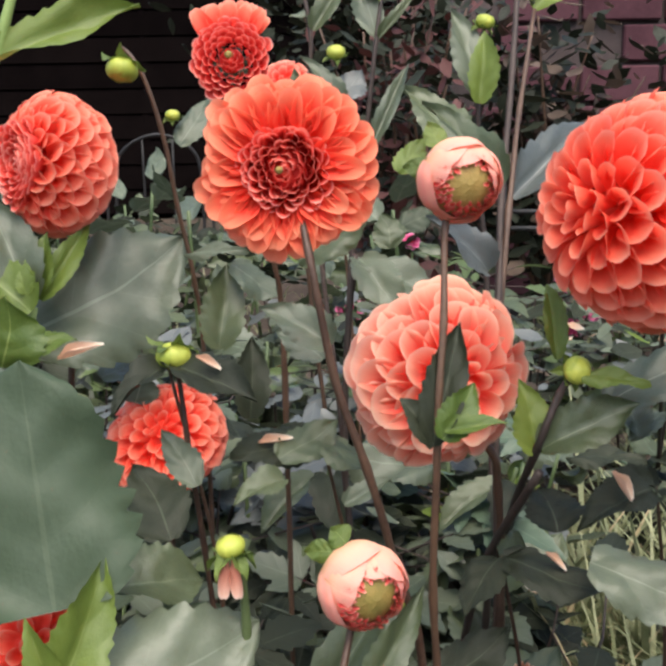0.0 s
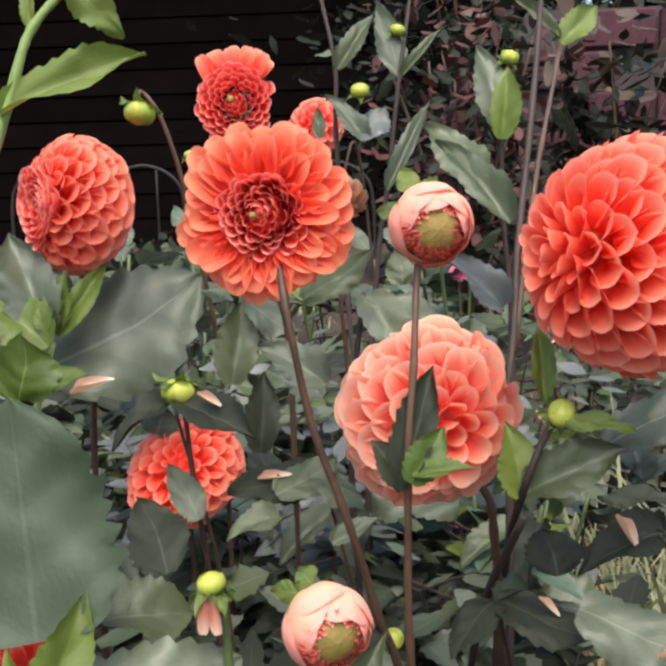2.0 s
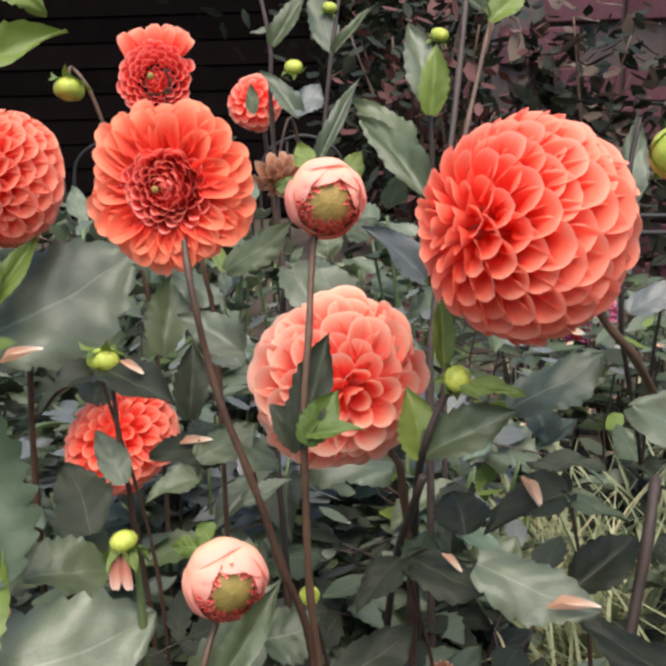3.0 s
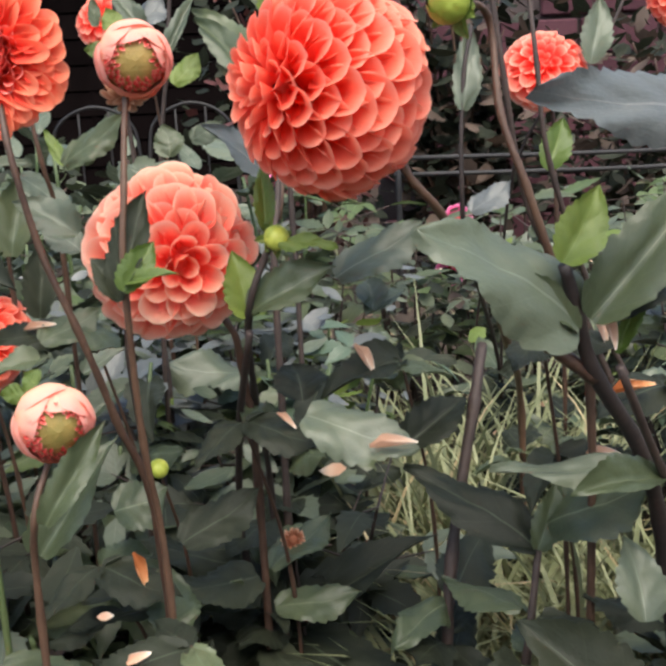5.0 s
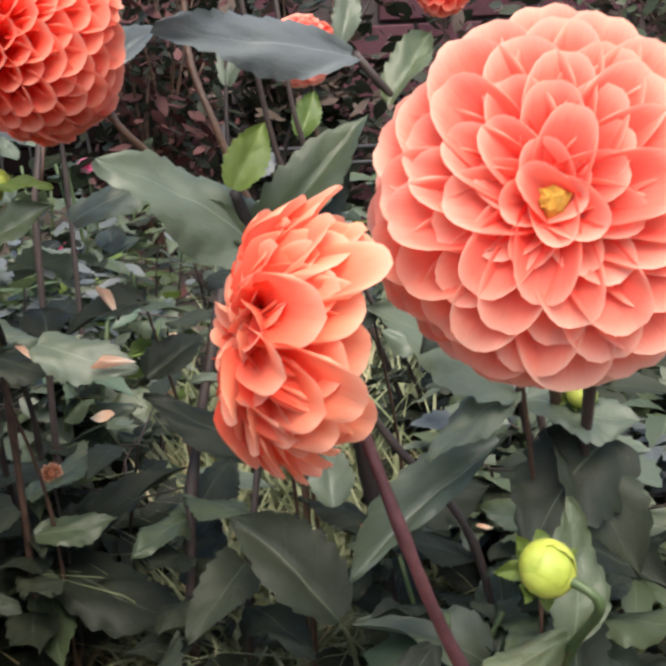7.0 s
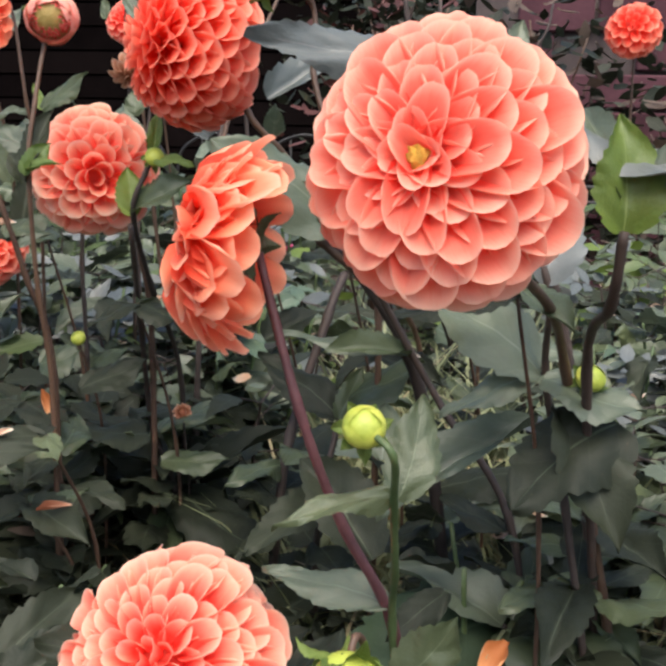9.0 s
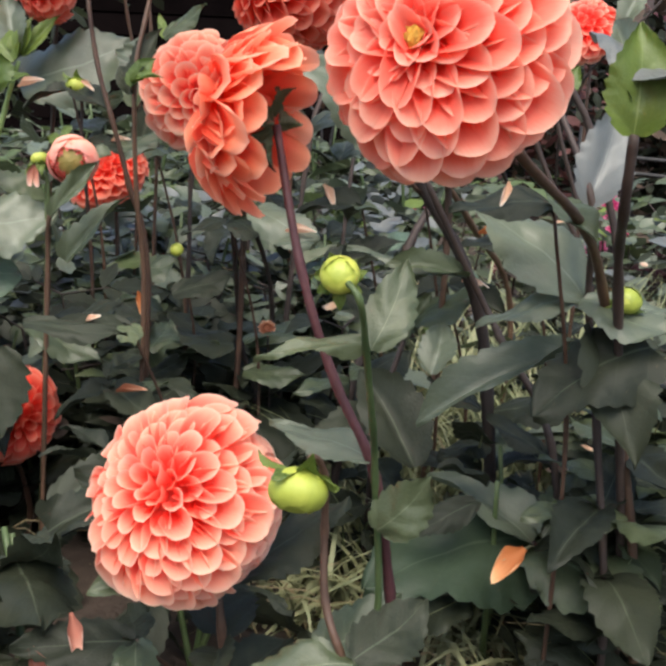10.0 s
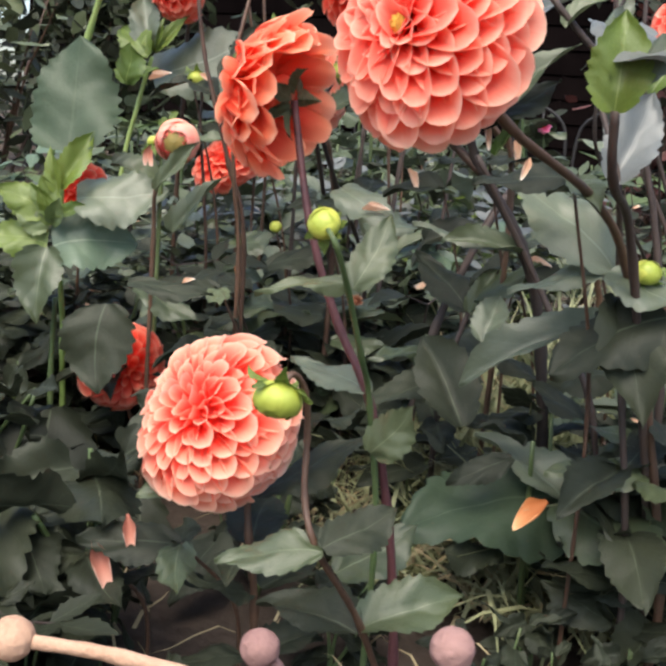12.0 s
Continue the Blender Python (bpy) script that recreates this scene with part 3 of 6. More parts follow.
def brick_wall():
    """Low mauve brick wall with recessed joints."""
    at = Vector((2.1, 3.6, 0))
    ob = new("wall_north", mesh_of("wall_north", [(0, 0.02, 0), (3.0, 0.02, 0), (3.0, 0.2, 0), (0, 0.2, 0), (0, 0.02, 1.12), (3.0, 0.02, 1.12), (3.0, 0.2, 1.12), (0, 0.2, 1.12)],
                                         [(0, 1, 5, 4), (1, 2, 6, 5), (2, 3, 7, 6), (3, 0, 4, 7), (4, 5, 6, 7), (3, 2, 1, 0)], MORTAR))
    ob.location = (0.45, 3.6, 0)
    PLACE[ob] = Matrix.Translation((0.45, 3.6, 0))
    tagged(ob, "low mauve brick garden wall with dark joints", "wall", kind="structure")
    bm = bmesh.new()
    bmesh.ops.create_cube(bm, size=1)
    for v in bm.verts:
        v.co = Vector((v.co.x * 0.28, v.co.y * 0.12, v.co.z * 0.125))
    bmesh.ops.bevel(bm, geom=bm.edges[:], offset=0.006, segments=1, affect="EDGES")
    me = bpy.data.meshes.new("brick")
    bm.to_mesh(me)
    bm.free()
    me.materials.append(BRICK)
    rng = random.Random(5)
    for row in range(8):
        for k in range(10):
            x = 0.45 + 0.15 + k * 0.295 + (0.147 if row % 2 else 0)
            if x > 3.3 or (row, k) in ((6, 1), (5, 4)):
                continue
            child("brick", me, ob, pose(x, 3.6 + 0.055 + rng.uniform(-0.008, 0.004), 0.07 + row * 0.14, 0, rng.uniform(-0.8, 0.8), rng.uniform(-1, 1)))


brick_wall()


def thicket(name, at, spread, height, count, mats, size, seed, label, category):
    """A shrub: forked twigs and many loose leaves, with gaps."""
    ob = thing(name, at, label, category)
    rng = random.Random(seed)
    base = Vector(at)
    ends = []
    verts, faces = [], []
    for i in range(14):
        a, rr = rng.uniform(0, 6.28), rng.uniform(0.3, 1.0)
        e = base + Vector((math.cos(a) * spread[0] * rr, math.sin(a) * spread[1] * rr, height * rng.uniform(0.55, 1.0)))
        mid = base.lerp(e, 0.5) + Vector((rng.uniform(-0.06, 0.06), rng.uniform(-0.06, 0.06), 0.05))
        stem(ob, [base, mid, e], 0.010, 0.003, STEM_RED, "branch")
        ends.append((mid, e))
    for mi, mat in enumerate(mats):
        verts, faces, uvs = [], [], []
        for i in range(count // len(mats)):
            mid, e = rng.choice(ends)
            p = mid.lerp(e, rng.uniform(-0.6, 1.15)) + Vector((rng.gauss(0, 0.3) * spread[0], rng.gauss(0, 0.3) * spread[1], rng.gauss(0, 0.12) * height))
            p.z = max(p.z, 0.03)
            y = Vector((rng.uniform(-1, 1), rng.uniform(-1, 1), rng.uniform(-0.9, 0.5))).normalized()
            x = y.cross(Vector((rng.uniform(-1, 1), rng.uniform(-1, 1), 1))).normalized()
            z = x.cross(y)
            n = size * rng.uniform(0.5, 1.3)
            b = len(verts)
            for t, wv, hz in ((0, 0.04, 0), (0.35, 0.26, 0.05), (0.7, 0.2, 0.03), (1, 0.02, -0.08)):
                verts += [p + y * t * n - x * wv * n, p + y * t * n + z * hz * n * -1.2, p + y * t * n + x * wv * n]
                uvs += [(0, t), (0.5, t), (1, t)]
            for k in range(3):
                q = b + 3 * k
                faces += [(q, q + 1, q + 4, q + 3), (q + 1, q + 2, q + 5, q + 4)]
        child("foliage", mesh_of("foliage", [v - base for v in verts], faces, mat, uvs), ob, Matrix.Translation(base))
    return ob


thicket("shrub", (0.35, 5.2, 0), (0.9, 0.5), 1.9, 2600, (LEAF_DARK_SHADED,), 0.10, 1, "dark evergreen shrub beside the shed", "shrub")
thicket("shrub", (0.16, 2.6, 0), (0.20, 0.3), 1.15, 1300, (LEAF_RED, LEAF_DARK_SHADED), 0.052, 2, "reddish shrub with small dry leaves", "shrub")
thicket("shrub", (0.70, 3.1, 0), (0.34, 0.2), 1.0, 1100, (LEAF_DARK_SHADED, LEAF_DARK_SHADED, LEAF_BROWN), 0.085, 8, "dark leafy shrub in front of the brick wall", "shrub")
thicket("shrub", (1.20, 2.7, 0), (0.55, 0.35), 0.72, 2200, (LEAF_DARK_SHADED, LEAF_BROWN, LEAF_DARK_SHADED), 0.060, 3, "brown withered shrub in front of a wall", "shrub")
thicket("shrub", (1.9, 2.4, 0), (0.6, 0.4), 1.1, 3600, (LEAF_BROWN, LEAF), 0.055, 4, "brown and green withered shrub", "shrub")
thicket("shrub", (-0.75, 3.2, 0), (0.5, 0.4), 0.36, 900, (LEAF_DARK_SHADED, LEAF), 0.07, 5, "low dark green shrub in the shade", "shrub")
thicket("shrub", (-2.4, 2.6, 0), (0.8, 0.5), 1.1, 900, (LEAF_DARK_SHADED, LEAF), 0.09, 6, "dark green leafy shrub", "shrub")
for i in range(2):
    thicket("hedge", (-3.6 - i * 1.3, 4.6 - i * 0.7, 0), (0.9, 0.5), 2.2, 2600, (LEAF_DARK_SHADED, LEAF), 0.13, 30 + i, "dark leafy hedge at the edge of the garden", "hedge")
for i in range(6):
    thicket("hedge", (0.2 + i * 1.5, 8.0 - i * 0.25, 0), (1.1, 0.5), 3.4, 1500, (LEAF_DARK_SHADED,), 0.22, 20 + i, "tall dark hedge behind the garden", "hedge")

# ---- flowers of the first stretch ----
f = dahlia((-0.0229, 0.503, 0.5844), (-0.10, -0.99, -0.01), 0.0485, open_style(3, eye=0.45, eyesize=0.036, inwide=1.0, tuck=0.42, out=0.97, mat=ORANGE, eyemat=BUD_HEART, count=176, reach=98, inner=64, dome=0.58, wide=0.40, cup=1.2, loose=0.12, ragged=0.11),
           [(-0.0113, 0.4881, 0.5417), (0.0009, 0.4855, 0.4783), (0.0158, 0.4859, 0.4299), (0.0317, 0.4944, 0.3709), (0.0494, 0.5069, 0.2811)], "open coral dahlia with a tight dark red heart", r0=0.0038)
f = dahlia((-0.0634, 0.6559, 0.649), (0.0037, -0.9878, 0.1557), 0.0285, open_style(4, count=150, inner=80, dome=0.95, out=1.42, mid=0.8, reach=104, core=0.28, inwide=1.5, eye=0.60, eyesize=0.08, eyemat=BUD_HEART, gap=(-1.57, 2.4), length=0.8, inmat=CORAL_IN),
           [(-0.0534, 0.673, 0.6021), (-0.0406, 0.6696, 0.5211), (-0.0352, 0.6837, 0.4267)], "half-open dark red dahlia with a tuft of coral petals", r0=0.003)
f = dahlia((-0.2018, 0.7252, 0.5824), (-0.70, -0.70, 0.09), 0.0535, ball(5, count=140, inner=42, dome=0.92, inwide=1.25, button=64, tuck=0.3),
           [(-0.207, 0.7504, 0.5212), (-0.2056, 0.747, 0.4439), (-0.2122, 0.7515, 0.2999)], "round coral ball dahlia on a leafy stem")
f = dahlia((0.0623, 0.5748, 0.4574), (0.42, -0.89, -0.14), 0.0575, ball(6, PALE, mid=0.95, count=110, wide=0.68, length=0.64, cup=1.4, flat=0.80, loose=0.09, ragged=0.09),
           [(0.0935, 0.5794, 0.4116), (0.1031, 0.5843, 0.3785), (0.1078, 0.5979, 0.2826)], "pale peach ball dahlia behind a bud stem")
RBALL = Vector((0.1773, 0.5178, 0.5573)) + Vector((-0.006, 0, 0))
f = dahlia(RBALL, (-0.94, -0.32, 0.08), 0.0645, ball(7, flat=0.95, reach=146, count=185, mid=0.97, wide=0.58),
           [(0.2136, 0.52, 0.5092), (0.2355, 0.5343, 0.4811), (0.2716, 0.6048, 0.4293), (0.3149, 0.7106, 0.3514), (0.3549, 0.8408, 0.2436)], "large round coral ball dahlia with spoon-shaped petals", r0=0.005)
f = dahlia((-0.1386, 0.7626, 0.3600), (-0.26, -0.62, 0.74), 0.054, ball(8, count=105, flat=0.62, scale=0.2, cup=1.9),
           [(-0.1472, 0.8004, 0.3225), (-0.1445, 0.8059, 0.2379)], "coral red dahlia low among the leaves")
f = dahlia((-0.0543, 0.4453, 0.1516), (0.9147, -0.3794, -0.1395), 0.050, ball(9, CORAL, count=80),
           [(-0.07, 0.50, 0.05)], "faded orange dahlia hanging under a leaf")
f = dahlia((-0.044, 0.99, 0.645), (-0.3, -0.8, 0.2), 0.030, ball(10, PEACH, count=60), [(-0.02, 1.02, 0.4), (0.0, 1.02, 0.2)], "small peach dahlia behind the others")
f = dahlia((-0.012, 0.90, 0.575), (0.2, -0.6, -0.7), 0.026, ball(11, WITHER, count=34, wide=0.4, cup=0.8, length=1.0), [(0.0, 0.95, 0.62), (0.02, 0.98, 0.4), (0.03, 0.98, 0.2)], "withered orange dahlia hanging its head", r0=0.0025)
f = dahlia((0.3964, 0.9219, 0.574), (-0.1038, -0.8211, 0.5612), 0.044, ball(12, PEACH, count=80, flat=0.7), [(0.407, 0.9263, 0.5349), (0.4107, 0.9235, 0.4325), (0.4225, 0.9327, 0.2481)], "peach coral dahlia among tall stems", r0=0.0035)
f = dahlia((0.62, 1.15, 0.66), (-0.3, -0.9, 0.3), 0.040, ball(13, CORAL, count=60), [(0.63, 1.18, 0.4)], "dark coral dahlia at the back of the bed", r0=0.0035)

f = dahlia((-0.1729, 0.5075, 0.3211), (0.3, -0.85, 0.3), 0.036, ball(14, CORAL, count=60), [(-0.19, 0.53, 0.2)], "coral dahlia hidden behind broad leaves", r0=0.003)


def bud_thing(at, path, label, group, mat=None, r0=0.003):
    foot = Vector(path[-1])
    foot.z = 0
    ob = thing("dahlia_bud", foot, label, "flower bud", group)
    stem(ob, [foot] + [Vector(p) for p in reversed(path)] + [Vector(at)], r0 * 1.0, r0 * 0.65, mat)
    return ob


p = (0.0633, 0.4865, 0.5776)
bud_a = bud_thing(p, [(0.057, 0.4860, 0.5560), (0.0545, 0.4700, 0.5098), (0.0508, 0.4622, 0.4586), (0.0507, 0.475, 0.3611), (0.0557, 0.4877, 0.2606)], "half-open blush dahlia bud with dark red quills", "opening buds", r0=0.0028)
opening_bud(bud_a, p, (0.235, -0.9673, -0.0958), 0.0182, seed=2)
leaf(bud_a, (0.0509, 0.4898, 0.5828), (0.0362, 0.494, 0.584), 0.0122, (0.0769, -0.9562, 0.2823), LEAF_LIME, 2)
leaf(bud_a, (0.0543, 0.4921, 0.5935), (0.0487, 0.4989, 0.6056), 0.0133, (0.0769, -0.9562, 0.2823), LEAF_LIME, 2)
leaf(bud_a, (0.0485, 0.4604, 0.4501), (0.0612, 0.4723, 0.5098), 0.0240, (-0.2469, -0.9115, 0.329), LEAF_DARK_SHADED, 1)
leaf(bud_a, (0.0474, 0.4599, 0.448), (0.0358, 0.4637, 0.474), 0.0196, (0.5666, -0.7536, 0.3333), LEAF_DARK_SHADED, 3)
leaf(bud_a, (0.0523, 0.4515, 0.4552), (0.0686, 0.4577, 0.4821), 0.0203, (0.0682, -0.8483, 0.525), LEAF_LIME, 1)
leaf(bud_a, (0.0534, 0.4523, 0.4594), (0.0831, 0.4458, 0.4668), 0.0127, (0.0514, -0.6389, 0.7676), LEAF_LIME, 3)
p = (0.0118, 0.4319, 0.3894)
bud_b = bud_thing(p, [(0.0070, 0.4330, 0.3690), (0.0003, 0.4165, 0.3422), (-0.0055, 0.4247, 0.2777)], "half-open blush dahlia bud close to the leaves", "opening buds", r0=0.0028)
opening_bud(bud_b, p, (0.40, -0.915, -0.03), 0.0188, seed=3)
leaf(bud_b, (0.0045, 0.4343, 0.4101), (-0.0025, 0.4398, 0.4156), 0.0149, (0.0769, -0.9562, 0.2823), LEAF_LIME, 2)
leaf(bud_b, (-0.0018, 0.4331, 0.4061), (-0.0154, 0.4369, 0.4054), 0.0128, (0.0769, -0.9562, 0.2823), LEAF_LIME, 2)
leaf(bud_b, (0.0091, 0.4049, 0.3426), (0.0399, 0.4156, 0.3946), 0.0196, (-0.0083, -0.9061, 0.4229), LEAF, 1)

p = (-0.1499, 0.7308, 0.6498)
b = bud_thing(p, [(-0.1539, 0.7492, 0.6667), (-0.1397, 0.747, 0.6492), (-0.1278, 0.7507, 0.6082), (-0.1192, 0.7611, 0.5491), (-0.1099, 0.771, 0.4869), (-0.1053, 0.7764, 0.401)], "closed yellow-green dahlia bud nodding on a curved stem", "closed buds", r0=0.0025)
green_bud(b, p, (-0.1, -0.3, -0.9), 0.0125)
leaf(b, (-0.1153, 0.7593, 0.595), (-0.0938, 0.7874, 0.6304), 0.0249, (0.0575, -0.8868, 0.4585), LEAF_GREY, 2)
green_bud(b, (-0.1201, 0.763, 0.6176), (0, -0.2, 1), 0.006)
p = (-0.1059, 0.6324, 0.4582)
b = bud_thing(p, [(-0.1047, 0.6406, 0.4386), (-0.1007, 0.6348, 0.4046), (-0.0933, 0.641, 0.3221), (-0.0853, 0.6432, 0.2172)], "green dahlia bud with spread bracts", "closed buds", r0=0.0028)
green_bud(b, p, (0.0, -0.25, -0.9), 0.0132)
p = (-0.0565, 0.4878, 0.3858)
b = bud_thing(p, [(-0.0532, 0.4889, 0.3682), (-0.0504, 0.4936, 0.3361)], "pale green pointed dahlia bud gone to seed", "closed buds", mat=STEM, r0=0.003)
green_bud(b, p, (-0.2, -0.1, 1), 0.0085, bracts=True)
for i, (dx, dz) in enumerate(((-0.003, -0.030), (0.004, -0.031))):
    child("withered_petal", petal_mesh(FADED, 1.4, 0.12, 0.5, i), b, frame_of(Vector(p) + Vector((dx * 0.4, -0.006, -0.004)), (dx, -0.004, dz), (0, -1, 0.1), 0.009, 0.023, 0.012), "limp withered pink petal")
for i in range(5):
    a = i * 1.26 + 0.4
    d = Vector((math.cos(a), math.sin(a), -0.75))
    leaf(b, Vector(p), Vector(p) + d * 0.016, 0.009, (d.x * 0.6, d.y * 0.6, 1), LEAF_LIME, 1)
p = (0.0384, 0.5898, 0.3026)
b = bud_thing(p, [(0.05, 0.62, 0.2)], "tiny green dahlia bud low in the leaves", "closed buds", r0=0.002)
green_bud(b, p, (0.1, -0.8, 0.5), 0.0075, bracts=False)
p = (0.2327, 0.4553, 0.5978)
b = bud_thing(p, [(0.2643, 0.5171, 0.5946), (0.269, 0.5054, 0.5394), (0.2817, 0.4966, 0.4982), (0.2969, 0.4971, 0.4528), (0.3246, 0.51, 0.3696)], "fat yellow-green dahlia bud on an arching stem", "closed buds", mat=STEM_RED, r0=0.0035)
green_bud(b, p, (-0.7727, -0.6336, 0.0398), 0.0135)

# tall stems with leaf pairs behind the flowers
pl = thing("dahlia_plant", (0.1255, 0.6929, 0.1907), "tall purple dahlia stems with pairs of blue-green leaves", "plant", "dahlia plants")
stem(pl, [(0.124, 0.6956, 0.2066), (0.1253, 0.7324, 0.4131), (0.1303, 0.7539, 0.4747), (0.1411, 0.802, 0.5695), (0.1529, 0.8381, 0.6541), (0.1666, 0.8894, 0.7659)], 0.0040, 0.0028, root=True)
stem(pl, [(0.1302, 0.751, 0.4586), (0.1435, 0.7861, 0.537), (0.1622, 0.853, 0.6198), (0.1868, 0.9214, 0.7095)], 0.0034, 0.0022)
leaf(pl, (0.1868, 0.9214, 0.7095), (0.2203, 0.9305, 0.7482), 0.0303, (0.0552, -0.8509, 0.5224), LEAF_LIME, 1)
leaf(pl, (0.1853, 0.922, 0.7133), (0.1485, 0.927, 0.755), 0.0152, (0.0492, -0.7587, 0.6496), LEAF, 3)
leaf(pl, (0.1618, 0.88, 0.5427), (0.2573, 0.9616, 0.6239), 0.0485, (0.0524, -0.8082, 0.5866), LEAF_PALE_SHEEN, 3)
leaf(pl, (0.1223, 0.7568, 0.4942), (0.0813, 0.7323, 0.5429), 0.0353, (0.0492, -0.7587, 0.6496), LEAF_PALE_SHEEN, 1)
pl = thing("dahlia_plant", (0.1397, 0.8169, 0.196), "dahlia stem with a blue-grey and a lime leaf", "plant", "dahlia plants")
stem(pl, [(0.1415, 0.8396, 0.2659), (0.1408, 0.8728, 0.4526), (0.1328, 0.8821, 0.5654), (0.1312, 0.8829, 0.628), (0.1392, 0.9055, 0.6945)], 0.0035, 0.0022, root=True)
leaf(pl, (0.1312, 0.8836, 0.6316), (0.1132, 0.9077, 0.7163), 0.0373, (0.0594, -0.9163, 0.396), LEAF_GREY, 1)
leaf(pl, (0.13, 0.8723, 0.626), (0.1361, 0.8736, 0.6881), 0.0291, (0.0594, -0.9163, 0.396), LEAF_LIME, 3)
green_bud(pl, (0.14, 0.9062, 0.6982), (0.2, -0.3, 1), 0.009)
leaf(pl, (0.1082, 0.8228, 0.5845), (0.0632, 0.852, 0.6504), 0.0441, (0.0456, -0.7027, 0.71), LEAF, 1)
leaf(pl, (0.0317, 0.8181, 0.5858), (0.069, 0.855, 0.6655), 0.0170, (0.0552, -0.8509, 0.5224), LEAF_GREY, 3)
pl = thing("dahlia_plant", (0.0164, 0.8414, 0.2641), "slender dahlia stems with young leaves", "plant", "dahlia plants")
stem(pl, [(0.009, 0.8476, 0.302), (0.018, 0.8718, 0.4921), (0.0319, 0.8811, 0.5967), (0.0424, 0.8869, 0.6824), (0.0536, 0.9127, 0.7661)], 0.0032, 0.002, root=True)
stem(pl, [(0.0085, 0.8667, 0.2949), (-0.0098, 0.8999, 0.4884), (-0.0172, 0.9051, 0.6349), (-0.0163, 0.9056, 0.6944), (-0.0313, 0.9179, 0.7694)], 0.0032, 0.002, root=True)
leaf(pl, (0.0428, 0.8871, 0.6835), (0.0217, 0.9074, 0.7482), 0.0280, (0.0552, -0.8509, 0.5224), LEAF_GREY, 2)
leaf(pl, (0.0447, 0.8872, 0.6835), (0.0845, 0.8982, 0.731), 0.0119, (0.0492, -0.7587, 0.6496), LEAF, 3)
leaf(pl, (-0.014, 0.9054, 0.6925), (0.0189, 0.9169, 0.7454), 0.0228, (0.0552, -0.8509, 0.5224), LEAF, 3)
leaf(pl, (-0.0162, 0.9079, 0.7075), (-0.0347, 0.9064, 0.706), 0.0095, (0.0416, -0.641, 0.7664), LEAF_GREY, 0)
leaf(pl, (0.0115, 0.8851, 0.6266), (-0.0226, 0.8913, 0.6741), 0.0225, (0.0492, -0.7587, 0.6496), LEAF_GREY, 1)
leaf(pl, (0.0041, 0.8853, 0.6304), (0.0286, 0.9023, 0.66), 0.0358, (0.0416, -0.641, 0.7664), LEAF_PALE_SHEEN, 0)
leaf(pl, (-0.0282, 0.8629, 0.6306), (-0.0299, 0.8676, 0.6577), 0.0132, (0.0594, -0.9163, 0.396), LEAF, 2)
green_bud(pl, (0.0066, 0.893, 0.6728), (0, -0.3, 1), 0.009)
green_bud(pl, (0.0408, 0.8941, 0.7237), (0.2, -0.3, 1), 0.007)

# left plant: lime young leaves, one broad leaf, one very close leaf
pl = thing("dahlia_plant", (-0.2446, 0.6682, 0.3013), "dahlia plant with lime young leaves and a broad dark leaf", "plant", "dahlia plants")
stem(pl, [(-0.2446, 0.6682, 0.3013), (-0.2277, 0.6815, 0.4274), (-0.2115, 0.6824, 0.4839)], 0.004, 0.003, STEM_LIME, root=True)
leaf(pl, (-0.2283, 0.7076, 0.4596), (-0.1173, 0.7677, 0.5283), 0.1120, (0.0575, -0.8868, 0.4585), LEAF_GREY, 6)
leaf(pl, (-0.2115, 0.6835, 0.4899), (-0.2035, 0.6926, 0.5378), 0.0244, (0.0594, -0.9163, 0.396), LEAF_LIME, 3)
leaf(pl, (-0.2084, 0.6837, 0.4898), (-0.1738, 0.7056, 0.5429), 0.0215, (0.386, -0.8457, 0.3685), LEAF_LIME, 3)
leaf(pl, (-0.2145, 0.6828, 0.4869), (-0.2475, 0.6949, 0.5671), 0.0458, (0.0552, -0.8509, 0.5224), LEAF_GREY, 1)
leaf(pl, (-0.2111, 0.6721, 0.4828), (-0.2619, 0.6763, 0.5252), 0.0451, (0.0492, -0.7587, 0.6496), LEAF_LIME, 1)
leaf(pl, (-0.2286, 0.6545, 0.4471), (-0.2207, 0.6435, 0.4973), 0.0584, (0.0416, -0.641, 0.7664), LEAF_LIME, 0)
leaf(pl, (-0.2166, 0.6583, 0.4644), (-0.1737, 0.6509, 0.4645), 0.0265, (0.0416, -0.641, 0.7664), LEAF_LIME, 2)
leaf(pl, (-0.214, 0.674, 0.4947), (-0.2154, 0.6776, 0.5155), 0.0150, (0.0594, -0.9163, 0.396), LEAF_LIME, 3)
pl = thing("dahlia_plant", (-0.15, 0.46, 0), "dahlia plant with very broad toothed leaves and lime shoot tips", "plant", "dahlia plants")
stem(pl, [(-0.15, 0.47, 0), (-0.152, 0.465, 0.15), (-0.15, 0.455, 0.25), (-0.148, 0.452, 0.33)], 0.0042, 0.003, STEM_LIME)
leaf(pl, (-0.142, 0.452, 0.368), (-0.168, 0.503, 0.482), 0.106, (0.36, -0.86, 0.36), LEAF_BROAD, 8)
leaf(pl, (-0.128, 0.452, 0.320), (-0.042, 0.494, 0.341), 0.076, (0.25, -0.72, 0.65), LEAF_GREY, 6)
leaf(pl, (-0.141, 0.433, 0.268), (-0.070, 0.478, 0.286), 0.080, (0.36, -0.72, 0.55), LEAF_SOFT, 7)
leaf(pl, (-0.143, 0.432, 0.290), (-0.152, 0.424, 0.342), 0.030, (0.4, -0.85, 0.3), LEAF_LIME, 0)
leaf(pl, (-0.141, 0.431, 0.292), (-0.126, 0.420, 0.318), 0.022, (0.4, -0.85, 0.3), LEAF_FRESH, 1)
